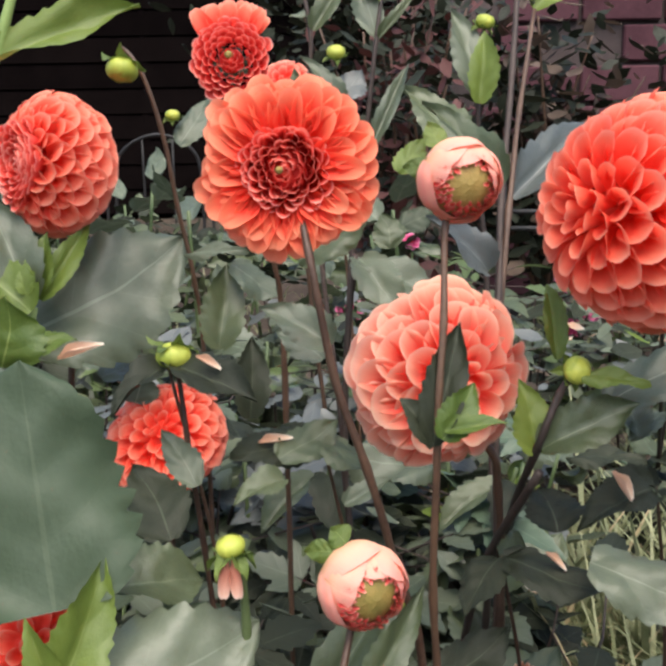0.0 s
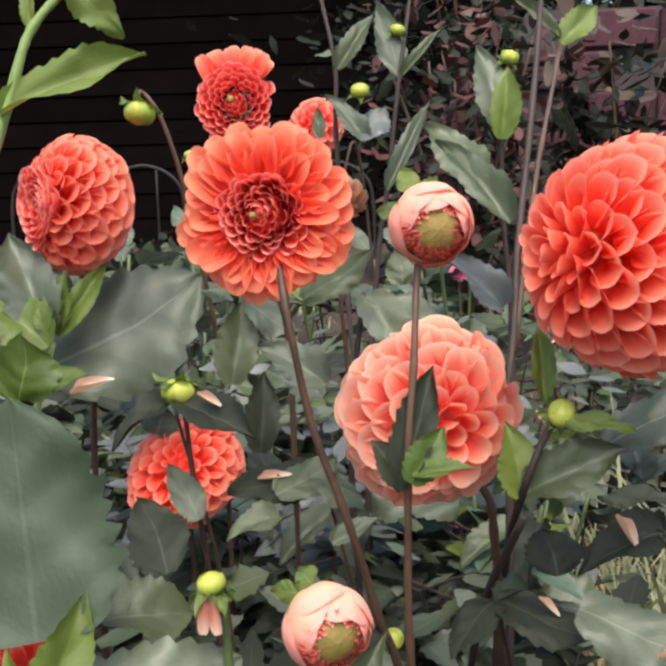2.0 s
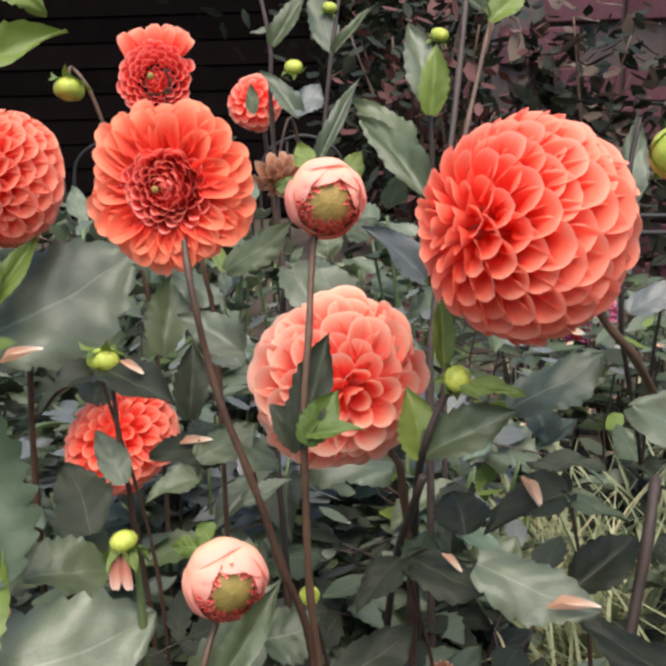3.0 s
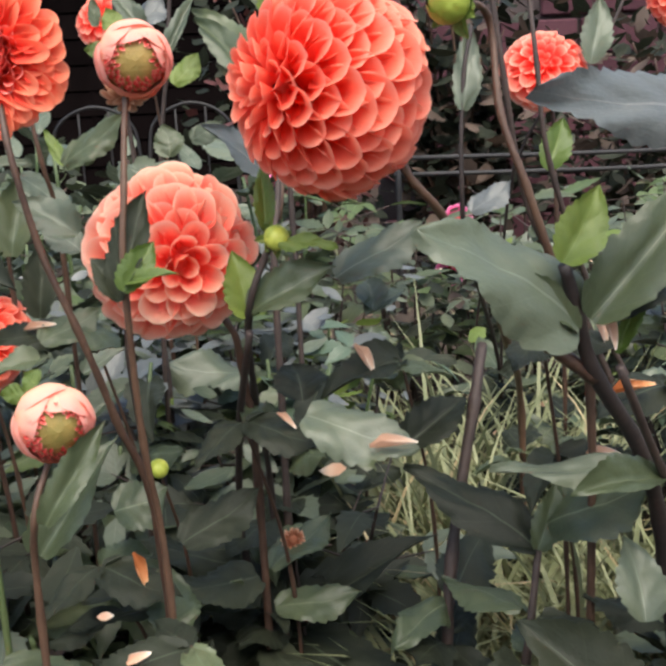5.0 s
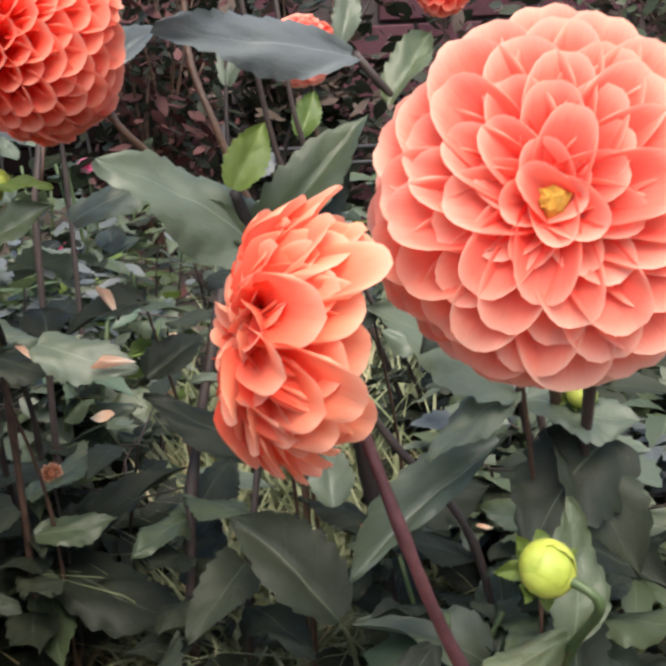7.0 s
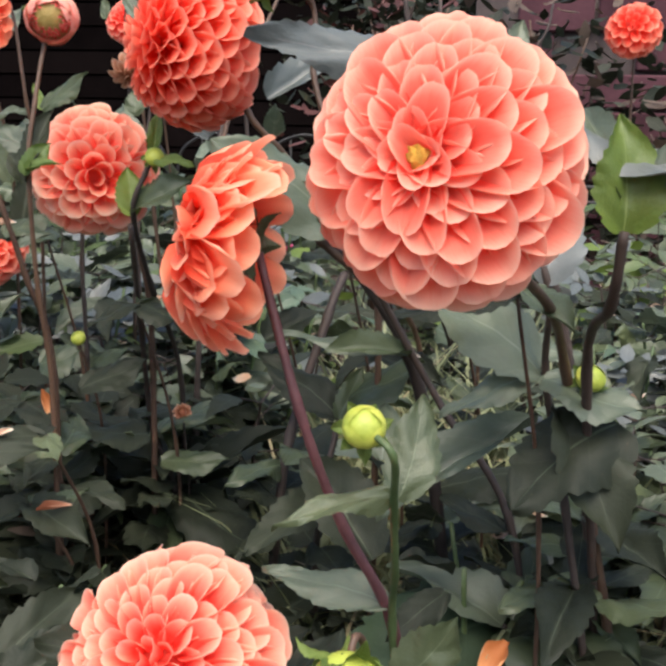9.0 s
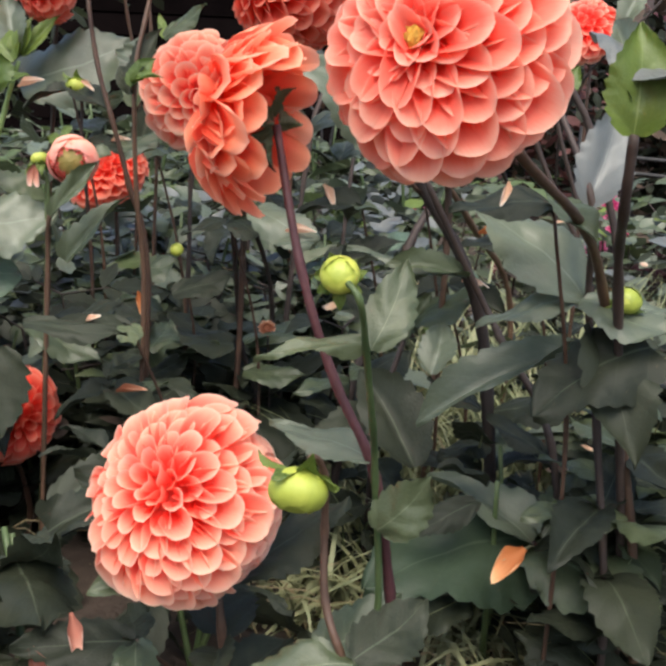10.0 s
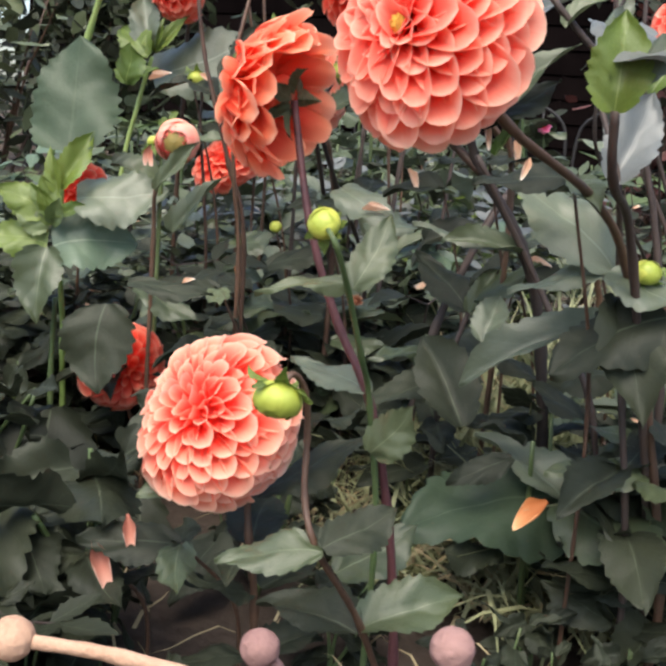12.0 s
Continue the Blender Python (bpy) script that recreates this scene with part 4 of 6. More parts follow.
leaf(pl, (-0.146, 0.430, 0.286), (-0.172, 0.408, 0.304), 0.036, (0.4, -0.8, 0.4), LEAF_FRESH, 0)
leaf(pl, (-0.140, 0.440, 0.328), (-0.115, 0.454, 0.392), 0.034, (0.3, -0.9, 0.2), LEAF_LIME, 1)
leaf(pl, (-0.141, 0.438, 0.325), (-0.150, 0.432, 0.372), 0.020, (0.3, -0.9, 0.2), LEAF_LIME, 3)
leaf(pl, (-0.143, 0.433, 0.300), (-0.162, 0.418, 0.333), 0.020, (0.4, -0.85, 0.3), LEAF_LIME, 3)
leaf(pl, (-0.143, 0.433, 0.298), (-0.108, 0.440, 0.318), 0.020, (0.2, -0.7, 0.7), LEAF_LIME, 1)
leaf(pl, (-0.145, 0.432, 0.300), (-0.148, 0.416, 0.326), 0.016, (0.4, -0.85, 0.3), LEAF_LIME, 1)
leaf(pl, (-0.150, 0.433, 0.300), (-0.190, 0.400, 0.328), 0.044, (0.4, -0.75, 0.5), LEAF_LIME, 0)
leaf(pl, (-0.146, 0.430, 0.270), (-0.196, 0.390, 0.276), 0.052, (0.4, -0.7, 0.6), LEAF_LIME, 6)
leaf(pl, (-0.142, 0.430, 0.262), (-0.150, 0.408, 0.226), 0.036, (0.4, -0.8, 0.4), LEAF_GREY, 2)
leaf(pl, (-0.1246, 0.5024, 0.3553), (-0.076, 0.536, 0.3546), 0.0508, (0.0328, -0.5058, 0.862), LEAF, 1)
pl = thing("dahlia_plant", (-0.311, 0.6027, 0.3006), "tall lime dahlia shoot with long leaves", "plant", "dahlia plants")
stem(pl, [(-0.311, 0.6027, 0.3006), (-0.2632, 0.6212, 0.5017), (-0.2197, 0.612, 0.606), (-0.1969, 0.6143, 0.6676), (-0.185, 0.6205, 0.6983), (-0.1626, 0.6265, 0.7236)], 0.0050, 0.0032, STEM_LIME, root=True)
leaf(pl, (-0.2062, 0.6096, 0.6446), (-0.1197, 0.6234, 0.6907), 0.0301, (0.0524, -0.8082, 0.5866), LEAF_LIME, 1)
leaf(pl, (-0.1863, 0.6204, 0.6983), (-0.19, 0.6262, 0.7319), 0.0105, (0.0552, -0.8509, 0.5224), LEAF_LIME, 3)
leaf(pl, (-0.1626, 0.6269, 0.7262), (-0.1275, 0.6344, 0.6981), 0.0277, (0.0552, -0.8509, 0.5224), LEAF_LIME, 4)

# leaves of the middle of the bed
pl = thing("dahlia_plant", (0.0183, 0.6789, 0.2658), "dahlia plant with grey-green leaves in the middle of the bed", "plant", "dahlia plants")
stem(pl, [(0.0121, 0.6786, 0.2659), (0.0067, 0.6852, 0.3623), (0.0107, 0.6919, 0.4559), (0.0172, 0.703, 0.5159)], 0.0032, 0.0024, root=True)
leaf(pl, (0.0187, 0.702, 0.5099), (0.084, 0.6836, 0.4971), 0.0361, (0.0416, -0.641, 0.7664), LEAF_GREY, 4)
leaf(pl, (0.0202, 0.7026, 0.5128), (0.0492, 0.6587, 0.4841), 0.0356, (0.0416, -0.641, 0.7664), LEAF_GREY, 1)
leaf(pl, (-0.0011, 0.5923, 0.4722), (-0.0434, 0.5945, 0.5005), 0.0301, (0.0524, -0.8082, 0.5866), LEAF_GREY, 1)
leaf(pl, (-0.0067, 0.6197, 0.4571), (-0.0378, 0.6312, 0.4758), 0.0249, (0.0416, -0.641, 0.7664), LEAF_GREY, 0)
leaf(pl, (-0.087, 0.7238, 0.4423), (-0.0802, 0.7358, 0.5073), 0.0371, (0.0594, -0.9163, 0.396), LEAF, 1)
leaf(pl, (-0.0623, 0.6968, 0.3955), (-0.0603, 0.7076, 0.4557), 0.0298, (0.0594, -0.9163, 0.396), LEAF_DARK_SHADED, 1)
leaf(pl, (-0.111, 0.7447, 0.5112), (-0.0692, 0.72, 0.5285), 0.0160, (0.0328, -0.5058, 0.862), LEAF_GREY, 4)
leaf(pl, (-0.0769, 0.7357, 0.5056), (-0.0352, 0.7344, 0.4826), 0.0355, (0.0328, -0.5058, 0.862), LEAF_GREY, 0)
leaf(pl, (-0.0362, 0.5971, 0.3976), (0.0022, 0.6234, 0.4174), 0.0330, (0.0416, -0.641, 0.7664), LEAF, 0)
leaf(pl, (-0.0316, 0.5759, 0.3916), (-0.0599, 0.5534, 0.3896), 0.0232, (0.0328, -0.5058, 0.862), LEAF, 1)
leaf(pl, (0.0052, 0.5372, 0.389), (0.0334, 0.5419, 0.4054), 0.0147, (0.0416, -0.641, 0.7664), LEAF_GREY, 3)
leaf(pl, (-0.1023, 0.5652, 0.3568), (-0.1344, 0.6101, 0.3923), 0.0460, (0.0492, -0.7587, 0.6496), LEAF_DARK_SHADED, 0)
leaf(pl, (-0.0914, 0.6098, 0.3751), (-0.1179, 0.6343, 0.4077), 0.0255, (0.0492, -0.7587, 0.6496), LEAF_GREY, 0)
leaf(pl, (-0.1629, 0.7704, 0.3883), (-0.1557, 0.7757, 0.4157), 0.0384, (0.0416, -0.641, 0.7664), LEAF_GREY, 2)
leaf(pl, (-0.1851, 0.7533, 0.4145), (-0.1487, 0.7786, 0.4293), 0.0344, (0.0328, -0.5058, 0.862), LEAF_GREY, 0)

pl = thing("dahlia_plant", (0.1121, 0.533, 0.2603), "dahlia plant with a lime leaf and a forming bud", "plant", "dahlia plants")
stem(pl, [(0.1124, 0.682, 0.2386), (0.1103, 0.5904, 0.3527), (0.1139, 0.5271, 0.4234), (0.1256, 0.524, 0.4572), (0.1336, 0.5219, 0.4701)], 0.0032, 0.0024, root=True)
leaf(pl, (0.1139, 0.5269, 0.4221), (0.1067, 0.5287, 0.4636), 0.0270, (0.0735, -0.9139, 0.3992), LEAF_LIME, 1)
leaf(pl, (0.116, 0.5227, 0.4261), (0.1629, 0.512, 0.4591), 0.0336, (0.0514, -0.6389, 0.7676), LEAF, 1)
leaf(pl, (0.1272, 0.5422, 0.4728), (0.1261, 0.5601, 0.5153), 0.0150, (0.0682, -0.8483, 0.525), LEAF_LIME, 3)
leaf(pl, (0.1336, 0.5215, 0.4678), (0.1672, 0.5051, 0.4753), 0.0141, (0.0405, -0.5041, 0.8627), LEAF_LIME, 4)
green_bud(pl, (0.1344, 0.5222, 0.4713), (0.2698, -0.8946, 0.3562), 0.0085)
leaf(pl, (0.172, 0.5897, 0.4335), (0.2344, 0.6017, 0.4719), 0.0433, (0.0405, -0.5041, 0.8627), LEAF_GREY, 0)
leaf(pl, (0.146, 0.5231, 0.3579), (0.2151, 0.4975, 0.3426), 0.0439, (-0.0146, -0.6239, 0.7814), LEAF_GREY, 6)
leaf(pl, (0.2155, 0.5922, 0.308), (0.265, 0.6185, 0.3387), 0.0372, (-0.0173, -0.7393, 0.6732), LEAF_DARK_SHADED, 3)
leaf(pl, (0.1436, 0.5919, 0.3464), (0.1375, 0.6166, 0.3725), 0.0425, (0.0514, -0.6389, 0.7676), LEAF_DARK_SHADED, 1)
leaf(pl, (0.1971, 0.607, 0.4055), (0.1955, 0.6313, 0.4277), 0.0255, (0.0608, -0.7562, 0.6516), LEAF_GREY, 3)
leaf(pl, (0.1915, 0.6061, 0.4029), (0.2241, 0.6319, 0.4185), 0.0170, (0.0514, -0.6389, 0.7676), LEAF_GREY, 3)

# stout forked stem with broad leaves
pl = thing("dahlia_plant", (0.3954, 0.4855, 0.0266), "stout forked dahlia stem with broad leaves", "plant", "dahlia plants")
stem(pl, [(0.4011, 0.5026, 0.0122), (0.3713, 0.4972, 0.2462), (0.3484, 0.4763, 0.3299), (0.3116, 0.4552, 0.3913), (0.2986, 0.4434, 0.4273), (0.2869, 0.4307, 0.46)], 0.0075, 0.0042, root=True)
stem(pl, [(0.3115, 0.4549, 0.3901), (0.2859, 0.455, 0.4113), (0.2679, 0.4547, 0.4308)], 0.0055, 0.004)
# lighter grey here paints the sheen of a leaf lit from above
leaf(pl, (0.2976, 0.4379, 0.4259), (0.2119, 0.4121, 0.4880), 0.0620, (-0.0038, -0.6892, 0.7252), LEAF_GREY, 6)
leaf(pl, (0.2863, 0.431, 0.4611), (0.3079, 0.4354, 0.5014), 0.0285, (-0.0057, -0.9216, 0.3882), LEAF_LIME, 1)
leaf(pl, (0.3045, 0.4433, 0.4271), (0.3759, 0.4566, 0.5059), 0.0426, (-0.0051, -0.8267, 0.5626), LEAF, 3)
leaf(pl, (0.3106, 0.4437, 0.4291), (0.3649, 0.4696, 0.4742), 0.0410, (-0.0038, -0.6192, 0.7852), LEAF_DARK_SHADED, 0)
leaf(pl, (0.2951, 0.4371, 0.4225), (0.265, 0.4356, 0.4582), 0.0175, (-0.0045, -0.734, 0.6792), LEAF, 3)
leaf(pl, (0.3222, 0.4533, 0.4049), (0.3455, 0.4648, 0.4537), 0.0122, (-0.0051, -0.8267, 0.5626), LEAF_LIME, 3)
pl = thing("dahlia_plant", (0.3378, 0.3399, 0.2937), "dahlia plant holding out one long grey leaf", "plant", "dahlia plants")
stem(pl, [(0.4879, 0.4254, 0.2338), (0.4401, 0.4309, 0.4343), (0.3602, 0.4044, 0.5352)], 0.004, 0.003, root=True)
leaf(pl, (0.3601, 0.404, 0.5336), (0.2449, 0.3476, 0.5442), 0.0384, (-0.0203, -0.8691, 0.4942), LEAF_PALE_SHEEN, 2)
leaf(pl, (0.3797, 0.4076, 0.506), (0.414, 0.4387, 0.5564), 0.0256, (-0.0115, -0.4929, 0.87), LEAF, 1)

# stems seen behind the round flower
pl = thing("dahlia_plant", (0.3263, 0.7653, 0.1783), "bundle of tall purple dahlia stems", "plant", "dahlia plants")
for q, r in (([(0.4862, 0.8581, 0.1519), (0.428, 0.8453, 0.3152), (0.3613, 0.8249, 0.4449), (0.3358, 0.8106, 0.56), (0.3223, 0.8115, 0.6531)], 0.005), ([(0.3924, 1.1267, 0.1957), (0.3329, 0.9612, 0.3644), (0.31, 0.8969, 0.4405), (0.3137, 0.9043, 0.5637), (0.3252, 0.9167, 0.6198)], 0.004),
             ([(0.5048, 0.8623, 0.1723), (0.4342, 0.8389, 0.3332), (0.3779, 0.8128, 0.4835), (0.365, 0.8138, 0.5769), (0.36, 0.8314, 0.654)], 0.0042), ([(0.3924, 1.1267, 0.1957), (0.3805, 0.9849, 0.4738), (0.478, 0.9637, 0.6166), (0.494, 0.9747, 0.6669)], 0.003)):
    stem(pl, q, r * 0.85, r * 0.6, root=True)
leaf(pl, (0.3123, 0.8988, 0.5395), (0.3234, 0.9177, 0.6239), 0.0311, (-0.0211, -0.9002, 0.435), LEAF_GREY, 0)
leaf(pl, (0.3792, 0.833, 0.4823), (0.3977, 0.8437, 0.5312), 0.0314, (-0.0195, -0.832, 0.5544), LEAF_LIME, 1)
leaf(pl, (0.3202, 0.9066, 0.439), (0.3605, 0.9128, 0.4704), 0.0385, (-0.0115, -0.4929, 0.87), LEAF_PALE_SHEEN, 0)
leaf(pl, (0.4389, 0.9045, 0.5777), (0.4553, 0.9196, 0.6457), 0.0331, (-0.0195, -0.832, 0.5544), LEAF_GREY, 1)
leaf(pl, (0.1228, 0.7037, 0.5642), (0.0711, 0.7515, 0.634), 0.0317, (-0.0185, -0.7887, 0.6145), LEAF, 1)
leaf(pl, (-0.0233, 0.6653, 0.5156), (0.0264, 0.6521, 0.5529), 0.0294, (-0.0185, -0.7887, 0.6145), LEAF, 0)
leaf(pl, (-0.0233, 0.6653, 0.5156), (-0.0401, 0.6824, 0.5438), 0.0111, (-0.0185, -0.7887, 0.6145), LEAF_LIME, 0)
leaf(pl, (0.0514, 0.7585, 0.5724), (0.0721, 0.764, 0.5986), 0.0244, (-0.0195, -0.832, 0.5544), LEAF_LIME, 0)
leaf(pl, (0.0446, 0.7456, 0.5148), (0.0392, 0.752, 0.5423), 0.0279, (-0.0195, -0.832, 0.5544), LEAF, 0)
leaf(pl, (0.0572, 0.7993, 0.5265), (0.0858, 0.8016, 0.5396), 0.0259, (-0.0195, -0.832, 0.5544), LEAF, 2)

# low plant with pointed leaves over the grass
pl = thing("dahlia_plant", (0.2862, 0.4837, 0.1019), "low dahlia plant with pointed dark leaves", "plant", "dahlia plants")
stem(pl, [(0.2761, 0.519, 0.0775), (0.2818, 0.5039, 0.1862), (0.294, 0.5205, 0.2556)], 0.004, 0.003, root=True)
leaf(pl, (0.294, 0.5205, 0.2556), (0.2127, 0.5736, 0.3033), 0.0445, (-0.003, -0.4893, 0.8721), LEAF_DARK_SHADED, 0)
leaf(pl, (0.294, 0.5205, 0.2556), (0.3107, 0.5313, 0.3011), 0.0216, (-0.0045, -0.734, 0.6792), LEAF, 1)
leaf(pl, (0.3006, 0.5244, 0.2722), (0.3611, 0.4939, 0.3181), 0.0558, (-0.003, -0.4893, 0.8721), LEAF, 0)
leaf(pl, (0.3327, 0.4184, 0.1741), (0.2734, 0.4565, 0.2455), 0.0592, (-0.003, -0.4893, 0.8721), LEAF_DARK_SHADED, 3)
leaf(pl, (0.3365, 0.4361, 0.2478), (0.3359, 0.4667, 0.2897), 0.0334, (-0.0038, -0.6192, 0.7852), LEAF_GREY, 1)
stem(pl, [(0.2343, 0.552, 0.1282), (0.2455, 0.5753, 0.2254), (0.2702, 0.6206, 0.3294), (0.2824, 0.6498, 0.3658)], 0.0052, 0.005, STEM_DARK_SHADED, "cut_stem", root=True)
pl = thing("dahlia_plant", (0.1134, 0.6139, 0.0399), "low dahlia plant with a star of dark leaves", "plant", "dahlia plants")
stem(pl, [(0.1112, 0.6316, 0.028), (0.1168, 0.6382, 0.1416), (0.0901, 0.6525, 0.2006), (0.0962, 0.5984, 0.318), (0.1143, 0.5184, 0.4138)], 0.0038, 0.003, root=True)
leaf(pl, (0.1202, 0.6378, 0.1398), (0.2346, 0.5326, 0.1329), 0.0719, (-0.0022, -0.3543, 0.9351), LEAF_DARK_SHADED, 0)
leaf(pl, (0.1185, 0.6378, 0.1399), (0.0574, 0.5565, 0.1425), 0.0398, (-0.0022, -0.3543, 0.9351), LEAF_DARK_SHADED, 1)
leaf(pl, (0.1201, 0.6374, 0.1381), (0.134, 0.5272, 0.1079), 0.0425, (-0.0022, -0.3543, 0.9351), LEAF, 0)
leaf(pl, (0.1259, 0.6397, 0.148), (0.2351, 0.6369, 0.2251), 0.0517, (-0.003, -0.4893, 0.8721), LEAF_DARK_SHADED, 3)
leaf(pl, (0.1118, 0.6391, 0.1453), (0.0348, 0.6333, 0.2046), 0.0551, (-0.0022, -0.3543, 0.9351), LEAF_DARK_SHADED, 0)
leaf(pl, (0.0014, 0.3782, 0.2552), (0.096, 0.3792, 0.2618), 0.0283, (-0.003, -0.4893, 0.8721), LEAF_DARK_SHADED, 0)
leaf(pl, (-0.0148, 0.4704, 0.2959), (0.0293, 0.4864, 0.3639), 0.0340, (-0.0045, -0.734, 0.6792), LEAF, 3)
leaf(pl, (0.0083, 0.5693, 0.2802), (0.0458, 0.5729, 0.2963), 0.0458, (-0.0038, -0.6192, 0.7852), LEAF, 0)
leaf(pl, (0.0572, 0.5447, 0.2647), (0.1098, 0.5718, 0.2933), 0.0391, (-0.0038, -0.6192, 0.7852), LEAF_DARK_SHADED, 0)

# ---- flowers of the last stretch ----
f = dahlia((0.3744, 0.1405, 0.4688), (-0.34, -0.93, 0.13), 0.0635, ball(21, PEACH, count=132, wide=0.52, length=0.80, cup=1.35, flat=0.74, mid=0.60, core=0.13, heart=HEART_YELLOW, start=17, lean=-0.70, eye=0.34, eyesize=0.085, loose=0.08, ragged=0.07),
              [(0.4081, 0.1931, 0.4264), (0.4401, 0.2901, 0.3872), (0.4582, 0.3499, 0.3425), (0.4832, 0.3791, 0.2427), (0.5142, 0.3976, 0.0835)], "very large open peach dahlia with a yellow eye", r0=0.0055)
thin = dahlia((0.2888, 0.1385, 0.4312), (-0.9745, -0.0318, 0.2223), 0.0490, dict(count=82, reach=118, inner=0, mid=0.72, flat=0.74, length=0.76, wide=0.54, cup=1.55, curl=0.2, tip=0.4, loose=0.23, ragged=0.13, green=0.36, scale=0.4, bare=True, mat=LIGHT, seed=22, heart=LIGHT, core=0.25, start=5, neck=0.2),
              [(0.3183, 0.1318, 0.3618), (0.339, 0.1371, 0.3067), (0.3614, 0.1445, 0.2595), (0.3702, 0.165, 0.1922), (0.38, 0.1782, 0.0884)], "coral dahlia with loose petals turned sideways", r0=0.0044, mat=STEM_WINE)
low = dahlia((0.2573, 0.1468, 0.2281), (-0.26, -0.82, 0.50), 0.0580, ball(23, PALE, count=165, wide=0.54, cup=1.8, loose=0.10, ragged=0.09, flat=0.82),
             [(0.2771, 0.1606, 0.1498), (0.2803, 0.171, 0.093)], "pale peach ball dahlia low in the bed")
p = (0.3508, 0.0852, 0.368)
b = bud_thing(p, [(0.3627, 0.0755, 0.3601), (0.363, 0.0967, 0.3338), (0.3631, 0.1203, 0.2939), (0.3618, 0.1426, 0.2601), (0.3666, 0.1594, 0.1704)], "closed yellow dahlia bud above two leaves", "closed buds", mat=STEM, r0=0.0025)
green_bud(b, p, (0.125, -0.8652, 0.4857), 0.0092)
leaf(b, (0.3641, 0.0992, 0.3344), (0.3729, 0.1188, 0.375), 0.0254, (0.2495, -0.844, 0.4749), LEAF, 0)
leaf(b, (0.3614, 0.0969, 0.3372), (0.3193, 0.0739, 0.3379), 0.0150, (0.1419, -0.4801, 0.8657), LEAF, 4)
leaf(b, (0.3601, 0.1428, 0.2684), (0.2967, 0.1608, 0.2765), 0.0253, (0.1419, -0.4801, 0.8657), LEAF_GREY, 0)
leaf(b, (0.3655, 0.1403, 0.2334), (0.3904, 0.1336, 0.2679), 0.0301, (0.2392, -0.8089, 0.5371), LEAF, 0)
p = (0.3491, 0.0538, 0.281)
b = bud_thing(p, [(0.3515, 0.0620, 0.2930), (0.3545, 0.0720, 0.2830), (0.3550, 0.0780, 0.2560), (0.3600, 0.0720, 0.2250), (0.3720, 0.0680, 0.2000), (0.384, 0.1086, 0.1418), (0.3974, 0.1502, 0.0498)], "flat yellow-green dahlia bud with dark bracts", "closed buds", mat=STEM_RED, r0=0.0026)
green_bud(b, p, (0.05, -0.35, -0.8), 0.0135)
leaf(b, (0.3771, 0.0631, 0.2033), (0.3276, 0.0377, 0.1958), 0.0294, (0.1844, -0.3869, 0.9035), LEAF, 0)
leaf(b, (0.383, 0.1081, 0.1417), (0.4279, 0.1469, 0.1676), 0.0387, (0.1844, -0.3869, 0.9035), LEAF, 1)
leaf(b, (0.3768, 0.0634, 0.2054), (0.4003, 0.1015, 0.2237), 0.0322, (0.2142, -0.4492, 0.8674), LEAF_DARK_SHADED, 0)
leaf(b, (0.3823, 0.1072, 0.1393), (0.3131, 0.1097, 0.146), 0.0394, (0.1548, -0.3246, 0.9331), LEAF_DARK_SHADED, 1)

pl = thing("dahlia_plant", (0.4822, 0.3877, 0.0813), "dahlia plant with large grey-green leaves on purple stems", "plant", "dahlia plants")
stem(pl, [(0.4586, 0.4381, 0.0506), (0.435, 0.4421, 0.2051), (0.3829, 0.4637, 0.2809), (0.3557, 0.4617, 0.3251), (0.3157, 0.427, 0.4041)], 0.0038, 0.003, root=True)
stem(pl, [(0.4902, 0.3709, 0.0916), (0.4668, 0.374, 0.2416), (0.4493, 0.3869, 0.3285), (0.4437, 0.3571, 0.3975), (0.4093, 0.4035, 0.4649)], 0.0036, 0.0026, root=True)
leaf(pl, (0.4455, 0.3862, 0.3305), (0.3609, 0.3749, 0.3963), 0.0662, (0.1798, -0.6081, 0.7732), LEAF_GREY, 0)
leaf(pl, (0.4415, 0.3559, 0.3947), (0.4561, 0.3859, 0.4672), 0.0409, (0.2392, -0.8089, 0.5371), LEAF_PALE_SHEEN, 1)
leaf(pl, (0.4464, 0.3863, 0.3297), (0.3783, 0.3412, 0.312), 0.0312, (0.0832, -0.2813, 0.956), LEAF_GREY, 0)
leaf(pl, (0.4936, 0.3531, 0.3076), (0.4253, 0.3029, 0.2653), 0.0665, (0.1419, -0.4801, 0.8657), LEAF_DARK_SHADED, 6)
leaf(pl, (0.4587, 0.3651, 0.3126), (0.4971, 0.2997, 0.2503), 0.0559, (0.1419, -0.4801, 0.8657), LEAF_DARK_SHADED, 1)
leaf(pl, (0.4458, 0.3651, 0.3309), (0.5089, 0.3395, 0.3226), 0.0541, (0.1025, -0.3467, 0.9324), LEAF_GREY, 0)
leaf(pl, (0.4487, 0.4203, 0.2853), (0.333, 0.3757, 0.2353), 0.0397, (0.0832, -0.2813, 0.956), LEAF_GREY, 3)
leaf(pl, (0.3526, 0.4607, 0.3249), (0.2947, 0.4284, 0.3389), 0.0261, (0.1419, -0.4801, 0.8657), LEAF, 3)
leaf(pl, (0.3526, 0.4607, 0.3249), (0.252, 0.459, 0.3423), 0.0302, (0.1025, -0.3467, 0.9324), LEAF_GREY, 0)
green_bud(pl, (0.4746, 0.3534, 0.3356), (0.2, -0.5, 0.6), 0.0105)
pl = thing("dahlia_plant", (0.4724, 0.2004, 0.2103), "dahlia stem topped with a bright green leaf", "plant", "dahlia plants")
